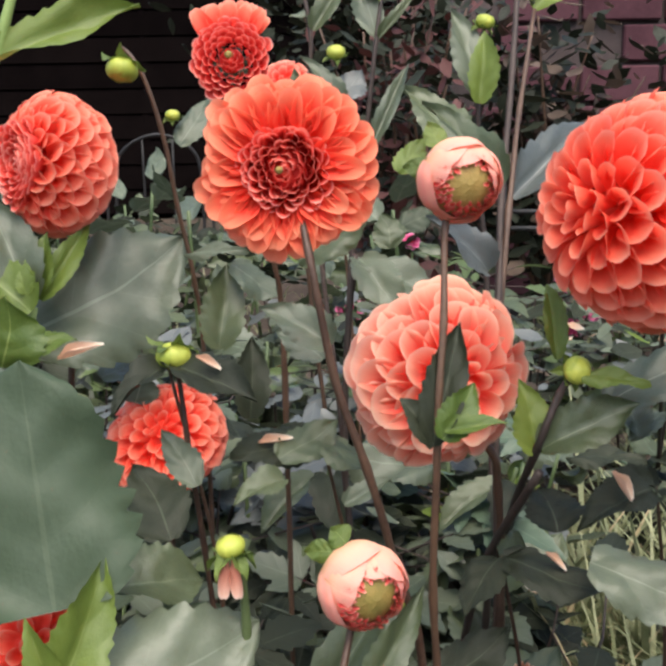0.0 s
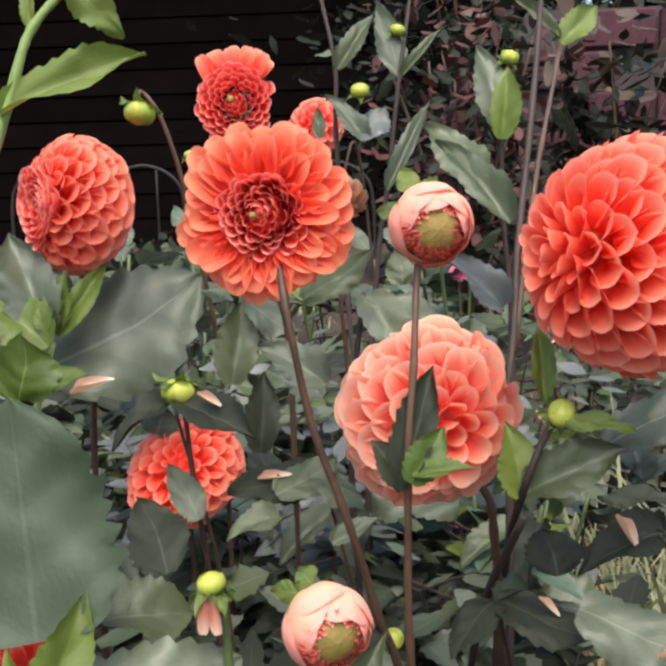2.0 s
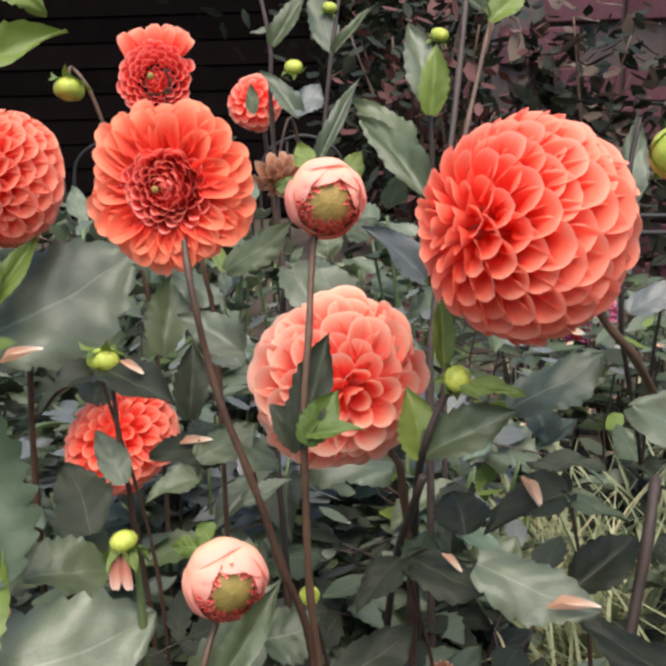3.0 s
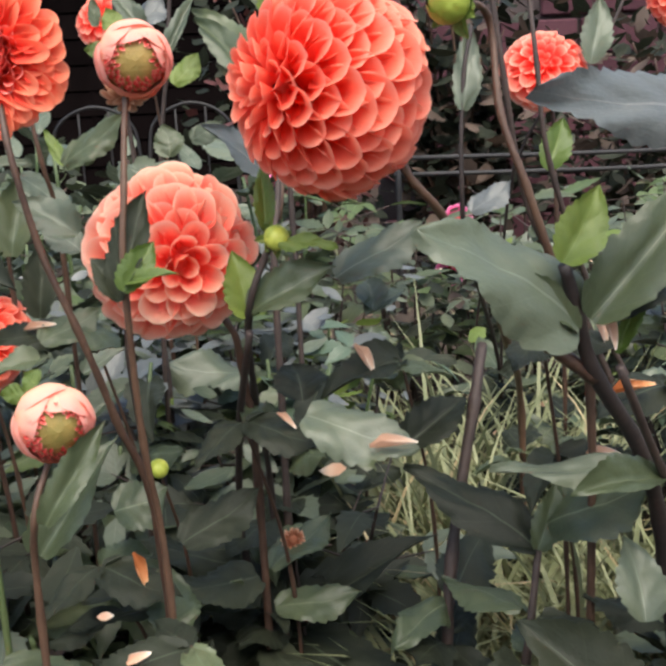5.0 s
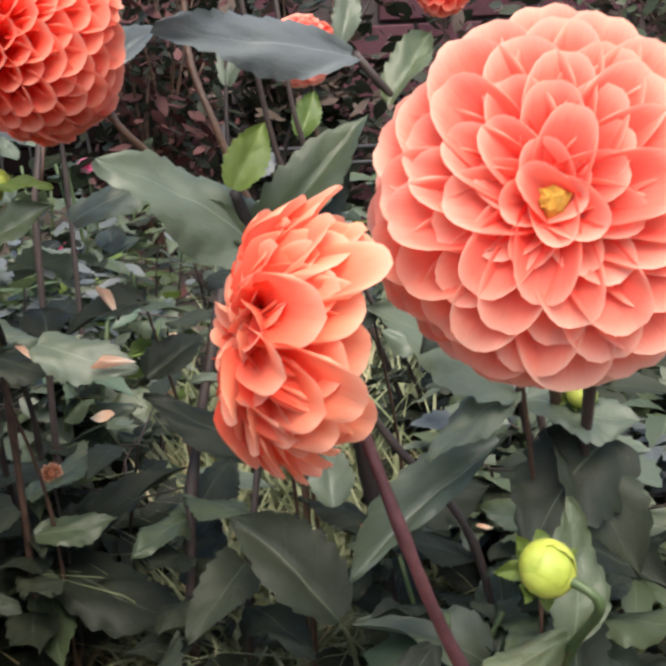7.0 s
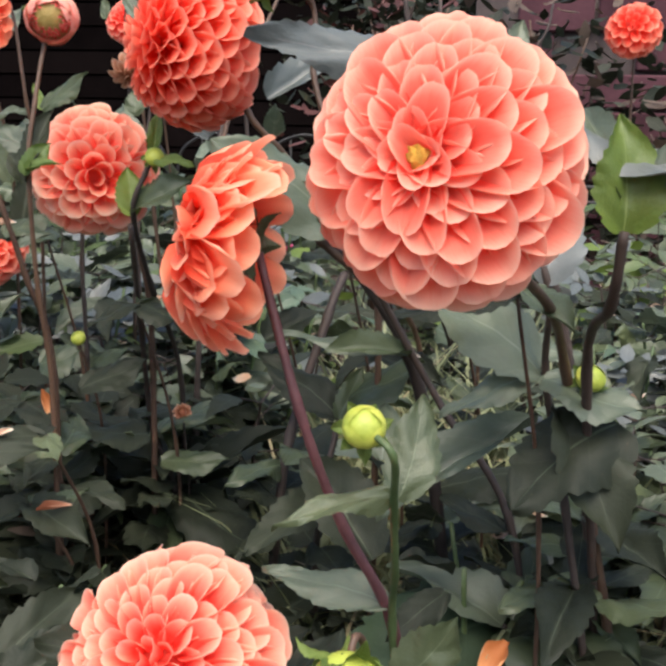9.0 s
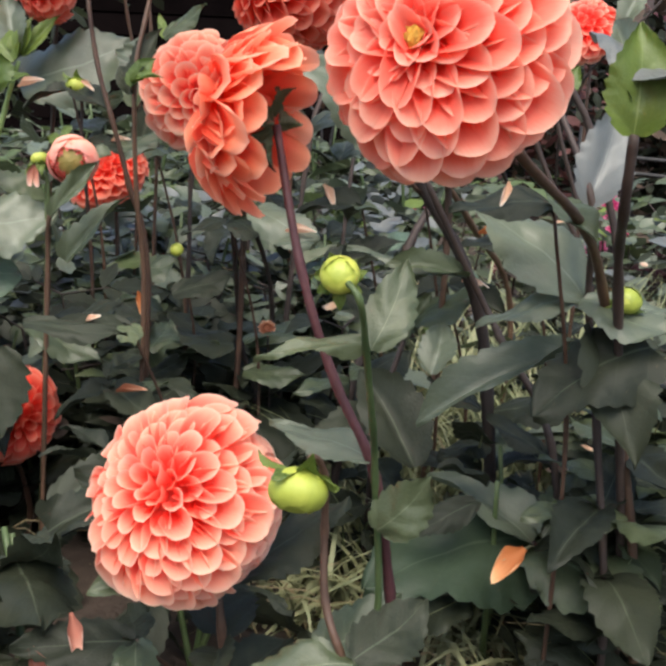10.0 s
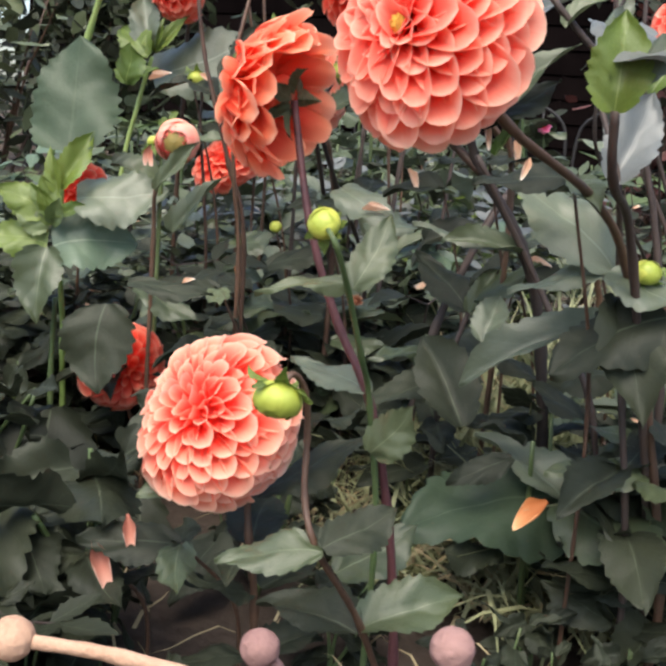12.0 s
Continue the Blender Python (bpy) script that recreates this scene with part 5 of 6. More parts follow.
stem(pl, [(0.5006, 0.409, 0.0973), (0.4675, 0.3249, 0.3443), (0.4645, 0.2319, 0.3993), (0.464, 0.2079, 0.4389)], 0.0040, 0.0032, root=True)
leaf(pl, (0.4637, 0.2077, 0.4378), (0.4619, 0.2071, 0.4948), 0.0385, (0.1092, -0.9377, 0.3297), LEAF_LIME, 1)
leaf(pl, (0.4636, 0.2094, 0.4479), (0.4941, 0.2097, 0.4886), 0.0243, (0.0883, -0.7581, 0.6461), LEAF_GREY, 0)
leaf(pl, (0.4625, 0.21, 0.452), (0.4471, 0.2478, 0.5044), 0.0190, (0.0746, -0.6407, 0.7641), LEAF_GREY, 3)
leaf(pl, (0.4417, 0.2744, 0.4924), (0.4973, 0.1819, 0.4679), 0.0480, (0.2142, -0.4492, 0.8674), LEAF_PALE_SHEEN, 0)
pl = thing("dahlia_plant", (0.4403, 0.4132, 0.0591), "low dahlia plant whose dark leaf holds a fallen petal", "plant", "dahlia plants")
stem(pl, [(0.4542, 0.471, 0.0103), (0.442, 0.4398, 0.0822), (0.4328, 0.4057, 0.1358)], 0.003, 0.0025, root=True)
leaf(pl, (0.4360, 0.4250, 0.1330), (0.3250, 0.3180, 0.1215), 0.1080, (0.1419, -0.4801, 0.8657), LEAF_BROAD, 6)
leaf(pl, (0.4329, 0.4055, 0.1349), (0.5231, 0.3472, 0.1352), 0.0741, (0.1419, -0.4801, 0.8657), LEAF, 6)
leaf(pl, (0.4312, 0.4053, 0.1363), (0.3521, 0.4134, 0.1852), 0.0509, (0.1025, -0.3467, 0.9324), LEAF_GREY, 1)
leaf(pl, (0.4383, 0.4082, 0.1399), (0.4587, 0.4654, 0.1814), 0.0484, (0.1025, -0.3467, 0.9324), LEAF, 0)
leaf(pl, (0.3245, 0.2006, 0.1216), (0.3638, 0.2407, 0.1564), 0.0447, (0.1419, -0.4801, 0.8657), LEAF, 0)

# leafy clump at the far side, seen at the end
pl = thing("dahlia_plant", (-0.0644, 0.3838, -0.1892), "leafy dahlia clump at the edge of the bed, darkened as in shade", "plant", "dahlia plants")
stem(pl, [(-0.087, 0.3826, -0.1966), (-0.1308, 0.4246, 0.122), (-0.1285, 0.4248, 0.2155)], 0.0038, 0.003, STEM, root=True)
leaf(pl, (-0.1401, 0.4224, 0.2674), (-0.1218, 0.3828, 0.2009), 0.0558, (0.3212, -0.6738, 0.6654), LEAF, 1)
# shade from the plants above is put into these dark leaf colours
leaf(pl, (-0.0413, 0.4008, 0.2255), (-0.0232, 0.3677, 0.1437), 0.0795, (0.3611, -0.7575, 0.5439), LEAF_DARK_SHADED, 0)
leaf(pl, (-0.0928, 0.3834, 0.1105), (-0.0457, 0.3216, -0.0084), 0.1105, (0.3611, -0.7575, 0.5439), LEAF_DARK_SHADED, 2)
leaf(pl, (0.0142, 0.3966, 0.0453), (0.0688, 0.3556, -0.0482), 0.0628, (0.3212, -0.6738, 0.6654), LEAF_DARK_SHADED, 0)
leaf(pl, (-0.1287, 0.3615, 0.0897), (-0.0927, 0.2943, -0.0294), 0.0935, (0.3611, -0.7575, 0.5439), LEAF_DARK_SHADED, 1)
leaf(pl, (-0.0359, 0.3978, 0.0555), (0.0192, 0.3435, -0.0472), 0.0850, (0.3611, -0.7575, 0.5439), LEAF_DARK_SHADED, 3)
leaf(pl, (-0.0364, 0.4408, 0.2414), (0.0387, 0.4483, 0.2171), 0.0432, (0.1548, -0.3246, 0.9331), LEAF, 0)

# loose petals
def dropped(at, axis, n, size, mat=None, wide=0.45, perch=0.0, seed=1):
    """A fallen petal; perch: length of the leaf that carries it, where it lies on no other."""
    ob = new("fallen_petal", petal_mesh(mat or FALLEN, 1.6, 0.25, 0.9, seed % 3))
    ob.matrix_basis = frame_of(Vector(at) - Vector(axis).normalized() * size / 2, axis, n, size * wide, size, size * 0.6)
    tagged(ob, "fallen pale dahlia petal caught on a leaf", "petal", "fallen petals")
    if perch:
        side = Vector((0.8 if seed % 2 else -0.8, 0.5, 0.05)).normalized()
        p = Vector(at) - Vector((0, 0, 0.006))
        foot = p + side * perch * 0.5
        pl = thing("dahlia_plant", (foot.x + 0.03, foot.y + 0.04, 0), "dark dahlia shoot whose leaf holds a petal", "plant", "undergrowth")
        stem(pl, [(foot.x + 0.03, foot.y + 0.04, 0), (foot.x + 0.025, foot.y + 0.035, foot.z * 0.6), foot], 0.0022, 0.0014, STEM_RED)
        leaf(pl, foot, p - side * perch * 0.5, perch * 0.55, (0.1, -0.45, 1), LEAF_DARK_SHADED, seed % 3)
        leaf(pl, foot, foot + Vector((side.y, -side.x, -0.1)) * perch * 0.8, perch * 0.4, (0.1, -0.3, 1), LEAF, (seed + 1) % 3)
        leaf(pl, foot, foot + Vector((-side.y, side.x, -0.2)) * perch * 0.8, perch * 0.4, (-0.1, -0.3, 1), LEAF_DARK_SHADED, seed % 3)


dropped((0.1884, 0.6072, 0.3674), (0.4361, -0.127, -0.8909), (0.7659, -0.4674, 0.4415), 0.030, perch=0.07, seed=1)
dropped((0.2007, 0.4965, 0.3417), (0.994, -0.1093, -0.0039), (0.0387, -0.3182, 0.9472), 0.033, wide=0.3)
dropped((0.3262, 0.5, 0.4063), (0.2197, -0.2287, -0.9484), (0.6783, -0.5823, 0.4481), 0.026, perch=0.07, seed=2)
dropped((0.4207, 0.3338, 0.1427), (-0.5233, -0.5078, -0.6843), (-0.2115, -0.613, 0.7613), 0.036, DRIED, wide=0.75, seed=2)
dropped((0.4015, 0.6178, 0.1477), (0.9703, -0.2414, 0.0143), (-0.0005, -0.3391, 0.9407), 0.035, CORAL, 0.35, perch=0.07, seed=3)
dropped((-0.1695, 0.6482, 0.4577), (0.9697, 0.117, 0.2145), (0.0596, -0.5017, 0.863), 0.036, wide=0.3)
dropped((-0.0799, 0.6095, 0.4575), (0.8396, -0.0312, -0.5424), (0.067, -0.6276, 0.7756), 0.020, perch=0.07, seed=4)
dropped((-0.0377, 0.6085, 0.4058), (0.993, 0.0932, 0.0732), (0.067, -0.6276, 0.7756), 0.024, wide=0.4, perch=0.07, seed=5)
dropped((0.1326, 0.55, 0.3447), (0.6972, -0.0737, -0.7131), (0.3721, -0.5734, 0.7299), 0.018, perch=0.07, seed=6)
dropped((0.4649, 0.3962, 0.1527), (0.9019, 0.2599, 0.345), (0.0545, -0.4983, 0.8653), 0.030, WITHER, 0.3, perch=0.07, seed=9)
dropped((0.0872, 0.4131, 0.2009), (0.973, 0.2212, 0.066), (0.0545, -0.4983, 0.8653), 0.030, WITHER, 0.3, perch=0.07, seed=10)
dropped((0.1958, 0.1417, 0.1344), (0.2565, -0.1015, -0.9612), (0.5294, -0.6538, 0.5406), 0.030, FADED, perch=0.07, seed=11)
dropped((0.1829, 0.1301, 0.1109), (0.4177, -0.0124, -0.9085), (0.5294, -0.6538, 0.5406), 0.042, FADED, perch=0.07, seed=12)
dropped((0.3925, 0.2972, 0.3995), (-0.2078, -0.3147, -0.9262), (0.5294, -0.6538, 0.5406), 0.018, perch=0.07, seed=15)

dropped((0.3158, 0.4493, 0.4183), (0.2064, -0.2293, -0.9512), (0.3137, -0.8601, 0.4024), 0.026, FALLEN, 0.34)
dropped((0.3639, 0.5438, 0.3547), (0.9975, 0.0105, 0.0694), (0.0336, -0.4563, 0.8892), 0.034, DRIED, 0.34, perch=0.07, seed=21)
dropped((0.3487, 0.5528, 0.306), (0.9804, -0.0516, -0.1902), (0.0336, -0.4563, 0.8892), 0.028, FALLEN, 0.3, perch=0.07, seed=22)
dropped((0.0497, 0.41, 0.2603), (0.9327, 0.0786, 0.3519), (0.0276, -0.587, 0.8091), 0.016, FALLEN, 0.6, perch=0.06, seed=23)
dropped((0.0291, 0.5314, 0.2534), (0.2565, -0.1015, -0.9612), (0.5226, -0.6829, 0.5105), 0.026, DRIED, 0.5, perch=0.07, seed=24)

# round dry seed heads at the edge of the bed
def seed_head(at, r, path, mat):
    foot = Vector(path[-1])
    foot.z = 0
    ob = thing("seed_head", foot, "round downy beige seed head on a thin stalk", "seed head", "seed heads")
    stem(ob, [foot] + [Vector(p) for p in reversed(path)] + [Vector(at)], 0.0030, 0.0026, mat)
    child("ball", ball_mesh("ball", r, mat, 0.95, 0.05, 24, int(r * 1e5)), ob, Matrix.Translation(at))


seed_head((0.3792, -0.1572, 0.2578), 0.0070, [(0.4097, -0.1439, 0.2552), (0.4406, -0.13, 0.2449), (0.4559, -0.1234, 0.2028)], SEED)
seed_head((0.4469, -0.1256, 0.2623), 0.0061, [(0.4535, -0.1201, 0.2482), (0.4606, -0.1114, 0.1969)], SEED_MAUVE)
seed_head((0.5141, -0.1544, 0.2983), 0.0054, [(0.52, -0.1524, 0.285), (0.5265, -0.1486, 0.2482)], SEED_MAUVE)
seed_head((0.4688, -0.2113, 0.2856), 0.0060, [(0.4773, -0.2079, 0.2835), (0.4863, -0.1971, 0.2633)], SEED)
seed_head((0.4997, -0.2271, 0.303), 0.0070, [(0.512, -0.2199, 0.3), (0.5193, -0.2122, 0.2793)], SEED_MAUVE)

# a spent head low in the bed
spent = (0.130, 0.620, 0.228)
dahlia(spent, (0.1, -0.8, 0.5), 0.010, dict(count=26, reach=110, inner=0, mid=0.8, flat=0.6, length=0.7, wide=0.30, cup=1.4, curl=0.1, mat=WITHER, seed=41, core=0.35, heart=WITHER, start=30, bare=True),
       [(0.135, 0.632, 0.12)], "small spent brown flower head low among the leaves", r0=0.0022, mat=STEM_DARK_SHADED, group="spent heads")

# pink flowers further back
def pink(at, r, seed):
    d = dahlia(at, (random.Random(seed).uniform(-0.5, 0.5), -0.8, 0.4), r, dict(count=24, reach=100, inner=0, mid=0.6, flat=0.5, length=0.85, wide=0.52, cup=0.7, curl=0.1, mat=MAGENTA, seed=seed, core=0.25, start=10),
               [(at[0] + 0.01, at[1] + 0.02, at[2] * 0.6)], "small magenta pink flower among dark leaves", r0=0.002, mat=STEM, group="pink flowers")


pink((0.4230, 1.740, 0.2450), 0.034, 31)
pink((0.4450, 1.800, 0.3330), 0.032, 32)
pink((0.4700, 1.740, 0.2900), 0.030, 33)
pink((0.1144, 1.398, 0.4503), 0.014, 35)
pink((0.0320, 1.810, 0.2780), 0.030, 36)
pink((0.0700, 1.790, 0.2500), 0.022, 37)

# ---- undergrowth ----
def bush(seed, height, leaves, mats):
    """Leafy dahlia undergrowth: a few stems with pairs of toothed leaves."""
    rng = random.Random(seed)
    ob = thing("dahlia_plant", (0, -6, 0), "leafy undergrowth of the dahlia bed, shade put into its darkest leaves", "plant", "undergrowth")
    o = Vector((0, -6, 0))
    tops = []
    for i in range(3):
        a = rng.uniform(0, 6.28)
        top = o + Vector((math.cos(a) * 0.05, math.sin(a) * 0.05, height * rng.uniform(0.75, 1.0)))
        mid = o.lerp(top, 0.5) + Vector((rng.uniform(-0.015, 0.015), rng.uniform(-0.015, 0.015), 0))
        stem(ob, [o, mid, top], 0.0036, 0.0022, STEM)
        tops.append((mid, top))
    for i in range(leaves):
        mid, top = tops[i % 3]
        t = rng.uniform(0.85, 1.0) if i < 6 else rng.uniform(-0.7, 1.0)
        p = mid.lerp(top, t) if t > 0 else mid.lerp(o, -t)
        a = i * 2.4 + rng.uniform(-0.4, 0.4)
        n = rng.uniform(0.04, 0.095)
        d = Vector((math.cos(a), math.sin(a), rng.uniform(-0.6, 0.6))).normalized()
        foot = p + d * rng.uniform(0.005, 0.03)
        leaf(ob, foot, foot + d * n, n * rng.uniform(0.42, 0.72), (rng.uniform(-0.6, 0.6), rng.uniform(-0.9, 0.2), 1), rng.choice(mats), rng.randrange(12))
    return ob


# low bushes 0 and 3 have the bed's shade in their leaf colour
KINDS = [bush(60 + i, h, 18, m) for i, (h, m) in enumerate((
    (0.20, (LEAF_DARK_SHADED, LEAF_DARK_SHADED, LEAF_DARK_SHADED)), (0.26, (LEAF_DARK_SHADED, LEAF, LEAF_GREY)), (0.32, (LEAF, LEAF_DARK_SHADED, LEAF_GREY)), (0.15, (LEAF_DARK_SHADED, LEAF_DARK_SHADED, LEAF_DARK_SHADED)), (0.37, (LEAF, LEAF_GREY, LEAF_DARK_SHADED)), (0.22, (LEAF, LEAF_GREY, LEAF_DARK_SHADED, LEAF))))]
rng = random.Random(77)


def sow(kinds, x0, x1, y0, y1, step, lo=0.85, hi=1.15, skip=()):
    y = y0
    while y < y1:
        x = x0
        while x < x1:
            px, py = x + rng.uniform(-0.4, 0.4) * step, y + rng.uniform(-0.4, 0.4) * step
            k = rng.choice(kinds)
            if not any((px - a) ** 2 + (py - b) ** 2 < c * c for a, b, c in skip):
                copy_thing(KINDS[k], pose(px, py, 0, rng.uniform(-5, 5), rng.uniform(-5, 5), rng.uniform(0, 360)) @ Matrix.Scale(rng.uniform(lo, hi), 4))
            x += step
        y += step


GRASSY = ((0.36, 0.68, 0.12), (0.27, 0.83, 0.13), (0.33, 0.52, 0.09), (0.42, 0.85, 0.16), (0.44, 1.02, 0.21), (0.28, 1.32, 0.14), (0.44, 0.16, 0.15), (0.43, 0.30, 0.13),
          (0.15, 0.46, 0.10), (0.13, 0.60, 0.12), (-0.04, 0.40, 0.12), (0.05, 0.25, 0.10), (0.27, 0.12, 0.12), (0.30, 0.32, 0.08))
# front rows: bushes whose leaf colour stands in for deep shade
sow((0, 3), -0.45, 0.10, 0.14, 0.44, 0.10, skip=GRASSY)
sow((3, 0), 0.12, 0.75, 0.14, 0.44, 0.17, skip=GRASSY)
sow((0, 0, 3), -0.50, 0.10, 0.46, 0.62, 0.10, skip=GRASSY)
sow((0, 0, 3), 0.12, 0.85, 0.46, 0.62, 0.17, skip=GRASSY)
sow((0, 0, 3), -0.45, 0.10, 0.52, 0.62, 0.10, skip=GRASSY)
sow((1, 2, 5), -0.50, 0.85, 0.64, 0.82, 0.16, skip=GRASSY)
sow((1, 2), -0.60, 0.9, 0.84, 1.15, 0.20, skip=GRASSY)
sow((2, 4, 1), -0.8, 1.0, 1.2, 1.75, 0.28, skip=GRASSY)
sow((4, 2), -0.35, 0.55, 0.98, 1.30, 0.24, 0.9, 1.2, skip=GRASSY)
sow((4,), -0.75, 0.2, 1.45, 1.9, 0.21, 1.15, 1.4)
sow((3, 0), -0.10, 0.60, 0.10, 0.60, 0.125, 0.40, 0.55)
for k in KINDS:
    k.location = (k.location.x, k.location.y, 0)
for i, k in enumerate(KINDS):
    k.matrix_basis = pose(-0.9 + 0.45 * i, 1.9 + 0.07 * (i % 2), 0, 0, 0, 50 * i)

def small_leaves(name, mat, count, area, low, high, size, seed, label):
    """Countless small leaves between the larger ones, in one mesh."""
    rng = random.Random(seed)
    verts, faces, uvs = [], [], []
    x0, x1, y0, y1 = area
    while len(faces) < count * 8:
        p = Vector((rng.uniform(x0, x1), rng.uniform(y0, y1), 0))
        if noise.noise((p.x * 5, p.y * 5, seed)) < -0.1 or any((p.x - a) ** 2 + (p.y - b) ** 2 < c * c for a, b, c in GRASSY):
            continue
        p.z = (low + (high - low) * rng.random()) * (0.7 + 0.3 * (p.y - y0) / (y1 - y0))
        a = rng.uniform(0, 6.28)
        y = Vector((math.cos(a), math.sin(a), rng.uniform(-0.7, 0.5))).normalized()
        x = y.cross(Vector((rng.uniform(-0.7, 0.7), rng.uniform(-0.9, 0.3), 1))).normalized()
        z = x.cross(y)
        n = size * rng.uniform(0.5, 1.4)
        b = len(verts)
        for t, wv, hz in ((0, 0.03, 0), (0.25, 0.22, 0.05), (0.55, 0.25, 0.06), (0.8, 0.15, 0.02), (1, 0.015, -0.08)):
            verts += [p + y * t * n - x * wv * n, p + y * t * n - z * hz * n, p + y * t * n + x * wv * n]
            uvs += [(0, t), (0.5, t), (1, t)]
        for k in range(4):
            q = b + 3 * k
            faces += [(q, q + 1, q + 4, q + 3), (q + 1, q + 2, q + 5, q + 4)]
    ob = new(name, mesh_of(name, verts, faces, mat, uvs))
    tagged(ob, label, "foliage", kind="stuff")


LEAFLET = ((0.0, 0.03), (0.12, 0.17), (0.16, 0.14), (0.30, 0.27), (0.34, 0.22), (0.50, 0.27), (0.55, 0.21), (0.70, 0.19), (0.75, 0.13), (0.88, 0.08), (1.0, 0.008))


def leaflet(verts, faces, uvs, p, y, up, n, wide, bend):
    """One toothed leaflet, folded on its midrib, into lists of a joined mesh."""
    x = y.cross(up).normalized()
    z = x.cross(y)
    b = len(verts)
    for t, w in LEAFLET:
        m = p + y * t * n - z * bend * n * t * t
        for sx in (-1, 0, 1):
            verts.append(m + x * sx * w * n * wide + z * (0.10 * n * abs(sx) * w * 2) + y * (0.04 * n * abs(sx)))
            uvs.append((0.5 + sx * 0.5, t))
    for k in range(len(LEAFLET) - 1):
        q = b + 3 * k
        faces += [(q, q + 1, q + 4, q + 3), (q + 1, q + 2, q + 5, q + 4)]


def twig(verts, faces, uvs, a, b, r0, r1):
    """A thin stalk from a to b, into lists of a joined mesh."""
    d = (b - a).normalized()
    x = d.cross(Vector((0.3, 0.9, 0.2))).normalized()
    z = d.cross(x)
    o = len(verts)
    for p, r in ((a, r0), (b, r1)):
        for k in range(5):
            f = 2 * math.pi * k / 5
            verts.append(p + (x * math.cos(f) + z * math.sin(f)) * r)
            uvs.append((k / 5, 0))
    for k in range(5):
        t = (k + 1) % 5
        faces.append((o + k, o + t, o + 5 + t, o + 5 + k))


def compound_foliage(count, area, low, high, size, mats, seed, label):
    """Dahlia shoots with feathered leaves, as one tangle: every leaf a stalk with three to five leaflets."""
    rng = random.Random(seed)
    x0, x1, y0, y1 = area
    lists = [([], [], []) for m in mats]
    stalks = ([], [], [])
    done = 0
    while done < count:
        px, py = rng.uniform(x0, x1), rng.uniform(y0, y1)
        if noise.noise((px * 4, py * 4, seed)) < -0.25 or any((px - a) ** 2 + (py - b) ** 2 < (1.1 * c) ** 2 for a, b, c in GRASSY):
            continue
        done += 1
        h = rng.uniform(low, high)
        p = Vector((px, py, -0.005))
        lean = Vector((rng.uniform(-0.25, 0.25), rng.uniform(-0.25, 0.15), 1))
        a0, nodes = rng.uniform(0, 6.28), rng.randrange(3, 6)
        for k in range(nodes):
            q = p + lean.normalized() * (h / nodes) + Vector((rng.uniform(-0.008, 0.008), rng.uniform(-0.008, 0.008), 0))
            twig(*stalks, p, q, 0.0030 - 0.0004 * k, 0.0026 - 0.0004 * k)
            p = q
            if k == 0 and h > 0.2:
                continue
            out = rng.choice(lists)
            for side in (0, 1):
                a = a0 + k * 1.57 + side * math.pi + rng.uniform(-0.3, 0.3)
                d = Vector((math.cos(a), math.sin(a), rng.uniform(0.0, 0.7))).normalized()
                n = size * rng.uniform(0.55, 1.25)
                tip = p + d * n * 0.9 - Vector((0, 0, 0.12 * n))
                twig(*stalks, p, tip, 0.0012, 0.0008)
                up = Vector((rng.uniform(-0.5, 0.5), rng.uniform(-0.7, 0.2), 1))
                bend = rng.uniform(-0.1, 0.45)
                leaflet(*out, tip, (d - Vector((0, 0, 0.25))).normalized(), up, n, rng.uniform(0.75, 1.2), bend)
                cross = d.cross(up).normalized()
                for f, sz in ((0.85, 0.75), (0.45, 0.6))[:rng.randrange(0, 3)]:
                    for sgn in (-1, 1):
                        y = (d * 0.7 + cross * sgn + Vector((0, 0, rng.uniform(-0.3, 0.2)))).normalized()
                        leaflet(*out, p.lerp(tip, f), y, up + Vector((rng.uniform(-0.3, 0.3), 0, 0)), n * sz, rng.uniform(0.75, 1.1), bend)
    for m, (verts, faces, uvs) in zip(mats, lists):
        tagged(new("foliage", mesh_of("foliage", verts, faces, m, uvs)), label, "foliage", kind="stuff")
    tagged(new("foliage_stalks", mesh_of("foliage_stalks", stalks[0], stalks[1], STEM_DARK_SHADED, stalks[2])), "thin stalks among the dahlia leaves, darkened as in shade", "foliage", kind="stuff")


# mostly the darkened leaf colour, in place of shade near the ground
compound_foliage(75, (-0.55, 0.95, 0.56, 0.82), 0.10, 0.22, 0.058, (LEAF_DARK_SHADED, LEAF_DARK_SHADED, LEAF_DARK_SHADED, LEAF), 81, "feathered dahlia leaves in the bed, shade put into their green")
compound_foliage(190, (-0.7, 1.0, 0.82, 1.25), 0.14, 0.33, 0.054, (LEAF, LEAF_GREY, LEAF_FRESH, LEAF_SOFT, LEAF_PALE_SHEEN), 82, "feathered grey-green dahlia leaves further back in the bed")
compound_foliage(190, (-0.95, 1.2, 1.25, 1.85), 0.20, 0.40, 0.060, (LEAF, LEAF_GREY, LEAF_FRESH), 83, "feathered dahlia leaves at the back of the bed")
# front edge, likewise coloured as if shaded
compound_foliage(36, (-0.20, 0.60, -0.02, 0.16), 0.05, 0.12, 0.045, (LEAF_DARK_SHADED, LEAF_DARK_SHADED), 84, "low feathered dahlia leaves at the edge of the bed, coloured as shaded")

compound_foliage(70, (-0.10, 0.70, 0.60, 0.88), 0.12, 0.25, 0.056, (LEAF_GREY, LEAF_DARK_SHADED, LEAF), 85, "feathered pale green dahlia leaves between the stems")
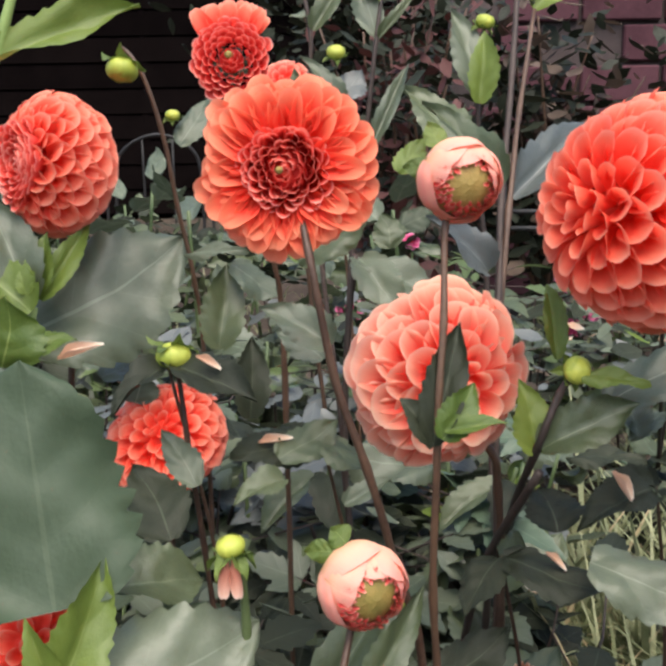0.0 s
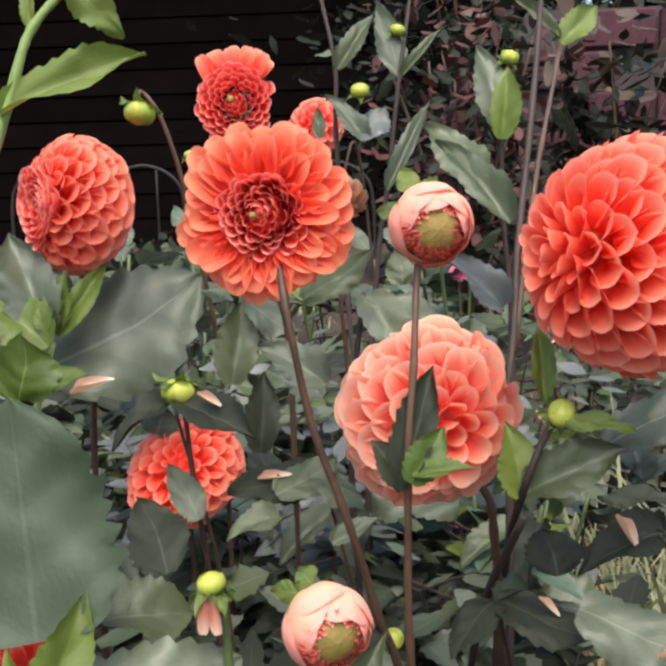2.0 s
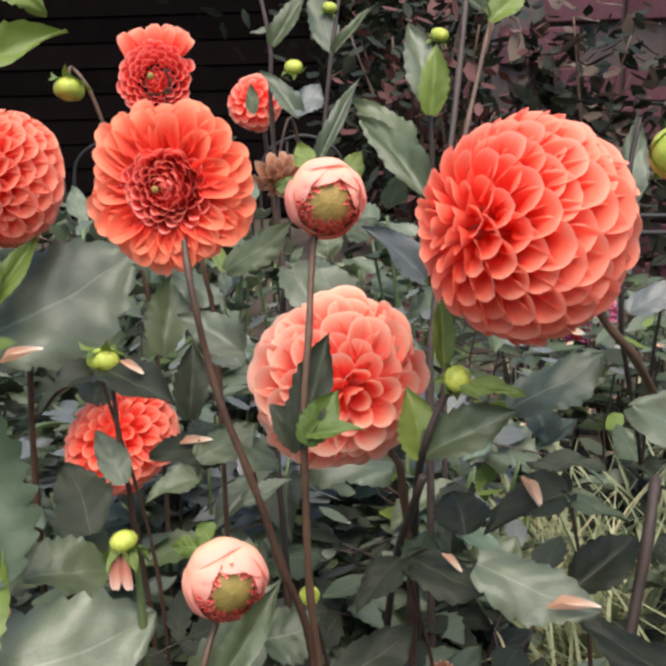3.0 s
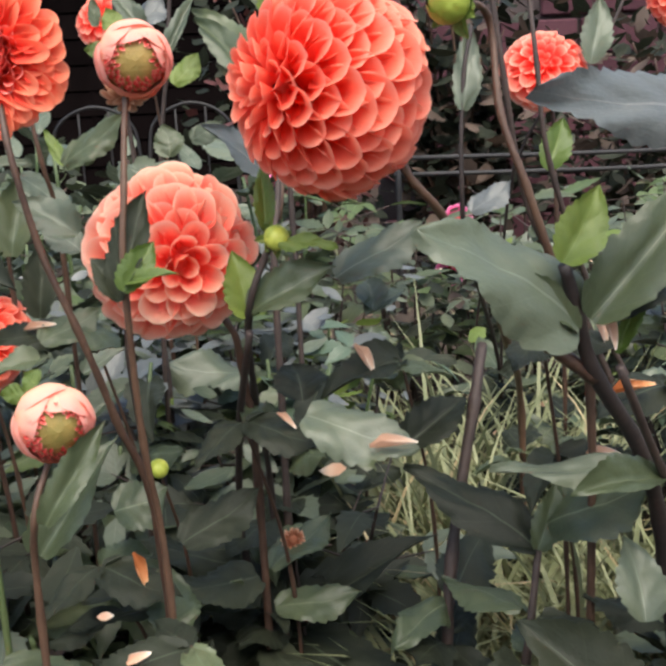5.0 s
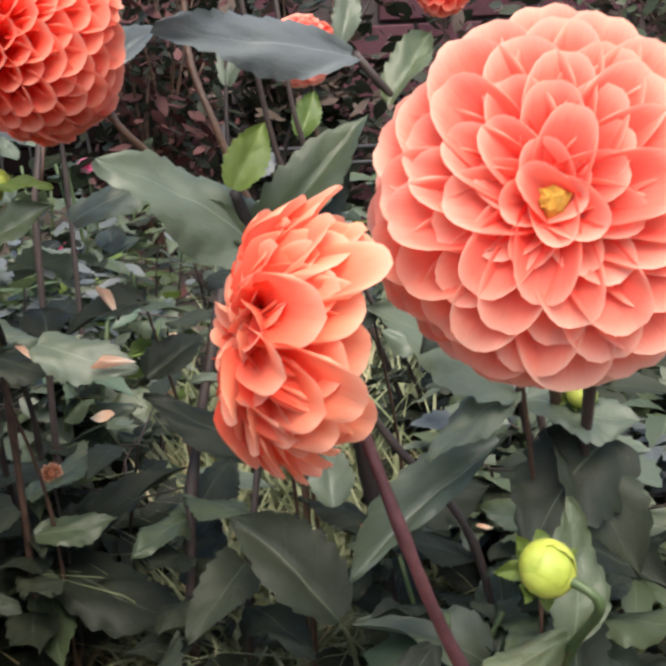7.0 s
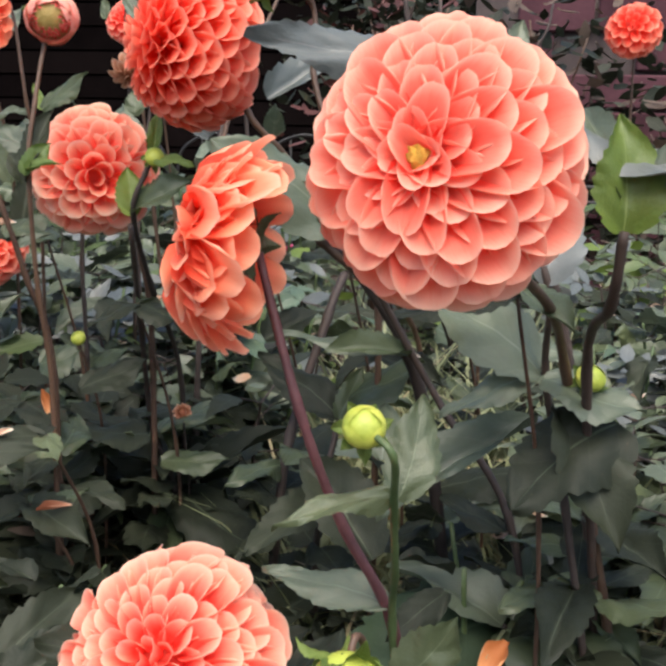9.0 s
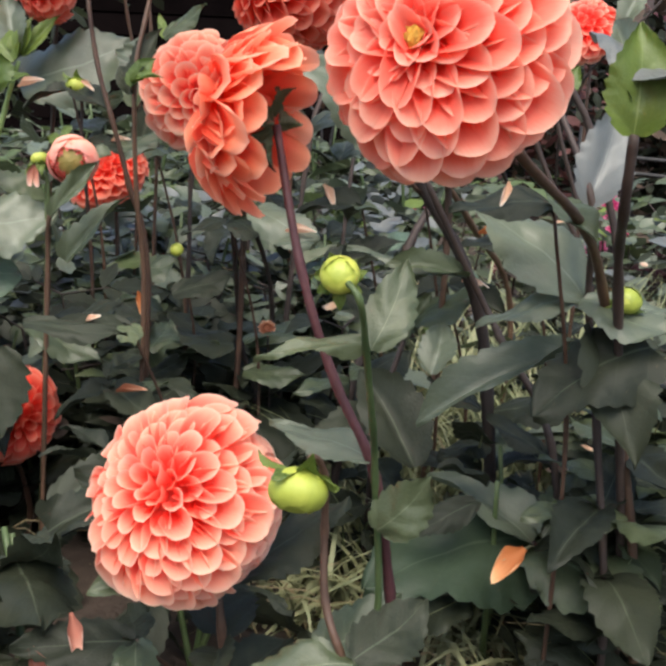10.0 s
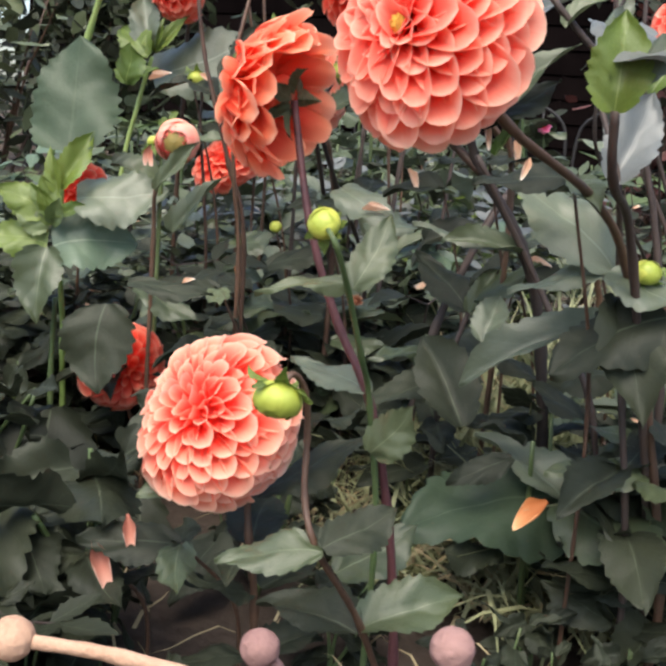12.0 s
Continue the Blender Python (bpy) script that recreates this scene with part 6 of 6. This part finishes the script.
# pale leaf colour stands in for bluish glints on divided leaves
compound_foliage(46, (0.28, 0.80, 0.50, 0.82), 0.13, 0.25, 0.050, (LEAF_PALE_SHEEN, LEAF_GREY, LEAF), 86, "feathered dahlia leaves beside the grass, bluish glints put into their colour")

# deep leaves: the shade of the bed is part of their colour
small_leaves("small_leaves", LEAF_DARK_SHADED, 1500, (-0.9, 1.1, 0.5, 1.5), 0.05, 0.34, 0.042, 3, "small leaves deep in the dahlia bed, darkened as in shade")
small_leaves("small_leaves", LEAF, 900, (-0.9, 1.1, 0.55, 1.5), 0.08, 0.36, 0.040, 4, "green small leaves in the dahlia bed")
small_leaves("small_leaves", LEAF_GREY, 1500, (-0.9, 1.1, 0.6, 1.6), 0.10, 0.37, 0.038, 5, "pale grey-green small leaves in the dahlia bed")
small_leaves("small_leaves", LEAF_LIME, 150, (0.0, 0.75, 0.85, 1.4), 0.15, 0.40, 0.036, 14, "fresh green small leaves in the dahlia bed")
# pale leaves painted in place of specular highlights in the mid bed
small_leaves("small_leaves", LEAF_PALE_SHEEN, 900, (-0.3, 0.7, 0.72, 1.4), 0.16, 0.40, 0.036, 15, "small leaves in the dahlia bed with pale sky sheen in their colour")
# dry petal scraps, with many more added to imitate bright leaf highlights
small_leaves("dry_leaves", FALLEN, 260, (-0.8, 1.0, 0.5, 1.6), 0.04, 0.33, 0.020, 6, "pale petal scraps among the leaves, many standing for glints")
small_leaves("dry_leaves", LEAF_BROWN, 600, (-0.8, 1.0, 0.45, 1.6), 0.02, 0.25, 0.04, 7, "brown withered leaves low in the bed")

blades("grass", GRASS, 5200, (0.12, 0.95, 0.62, 1.75), 0.10, 0.0024, 1.05, "pale green grass between the plants", "grass", 9)
blades("grass", GRASS, 3500, (-4.0, 4.0, -3.0, -0.6), 0.07, 0.003, 0.9, "sparse grass in front of the bed", "grass", 16)
blades("grass", GRASS, 2500, (-2.5, 3.0, 1.6, 4.2), 0.08, 0.003, 0.9, "sparse grass behind the bed", "grass", 10)
blades("grass", GRASS, 500, (0.2, 0.75, 0.72, 1.25), 0.13, 0.0055, 1.0, "broad pale green grass blades between the plants", "grass", 12)
blades("grass", GRASS, 700, (0.22, 0.62, 0.55, 0.95), 0.19, 0.0040, 0.8, "tall pale grass blades between dahlia leaves", "grass", 13)
blades("grass", GRASS, 190, (0.12, 0.55, 0.72, 1.08), 0.27, 0.0024, 0.8, "long arching pale grass between the dahlias", "grass", 17)
blades("straw", STRAW, 130, (0.12, 0.60, 0.68, 1.08), 0.22, 0.0020, 1.1, "dry upright straw between the dahlias", "straw", 18)
blades("grass", GRASS, 260, (0.26, 0.56, 0.46, 0.80), 0.21, 0.0026, 0.9, "thin pale grass at the foot of the dahlias", "grass", 19)
blades("straw", STRAW, 120, (0.26, 0.60, 0.44, 0.80), 0.18, 0.0022, 1.2, "bleached straw leaning over the grass", "straw", 20)
blades("straw_litter", STRAW, 2200, (-0.8, 1.4, 0.1, 2.2), 0.09, 0.0016, 1.75, "dry straw and plant litter on the soil", "litter", 11, 0.03)
blades("grass", GRASS, 1500, (0.20, 0.66, 0.42, 0.80), 0.14, 0.0030, 1.10, "matted pale grass between dark leaves", "grass", 21)
blades("straw", STRAW, 420, (0.10, 0.62, 0.40, 0.95), 0.15, 0.0022, 1.35, "bleached straw lying among the stems", "straw", 22)
blades("grass", GRASS, 420, (0.20, 0.55, 0.66, 1.10), 0.30, 0.0034, 0.75, "tall pale grass standing between the dahlia stems", "grass", 23)
blades("straw", STRAW, 240, (-0.10, 0.60, 0.66, 1.15), 0.26, 0.0020, 1.0, "thin dry stalks among the leaves", "straw", 24)
blades("grass", GRASS, 420, (0.36, 0.80, 0.50, 0.92), 0.22, 0.0026, 0.9, "thin pale grass blades among blue-grey leaves", "grass", 25)
blades("straw", STRAW, 200, (0.30, 0.80, 0.46, 0.95), 0.18, 0.0022, 1.2, "bleached straw between the stems", "straw", 26)
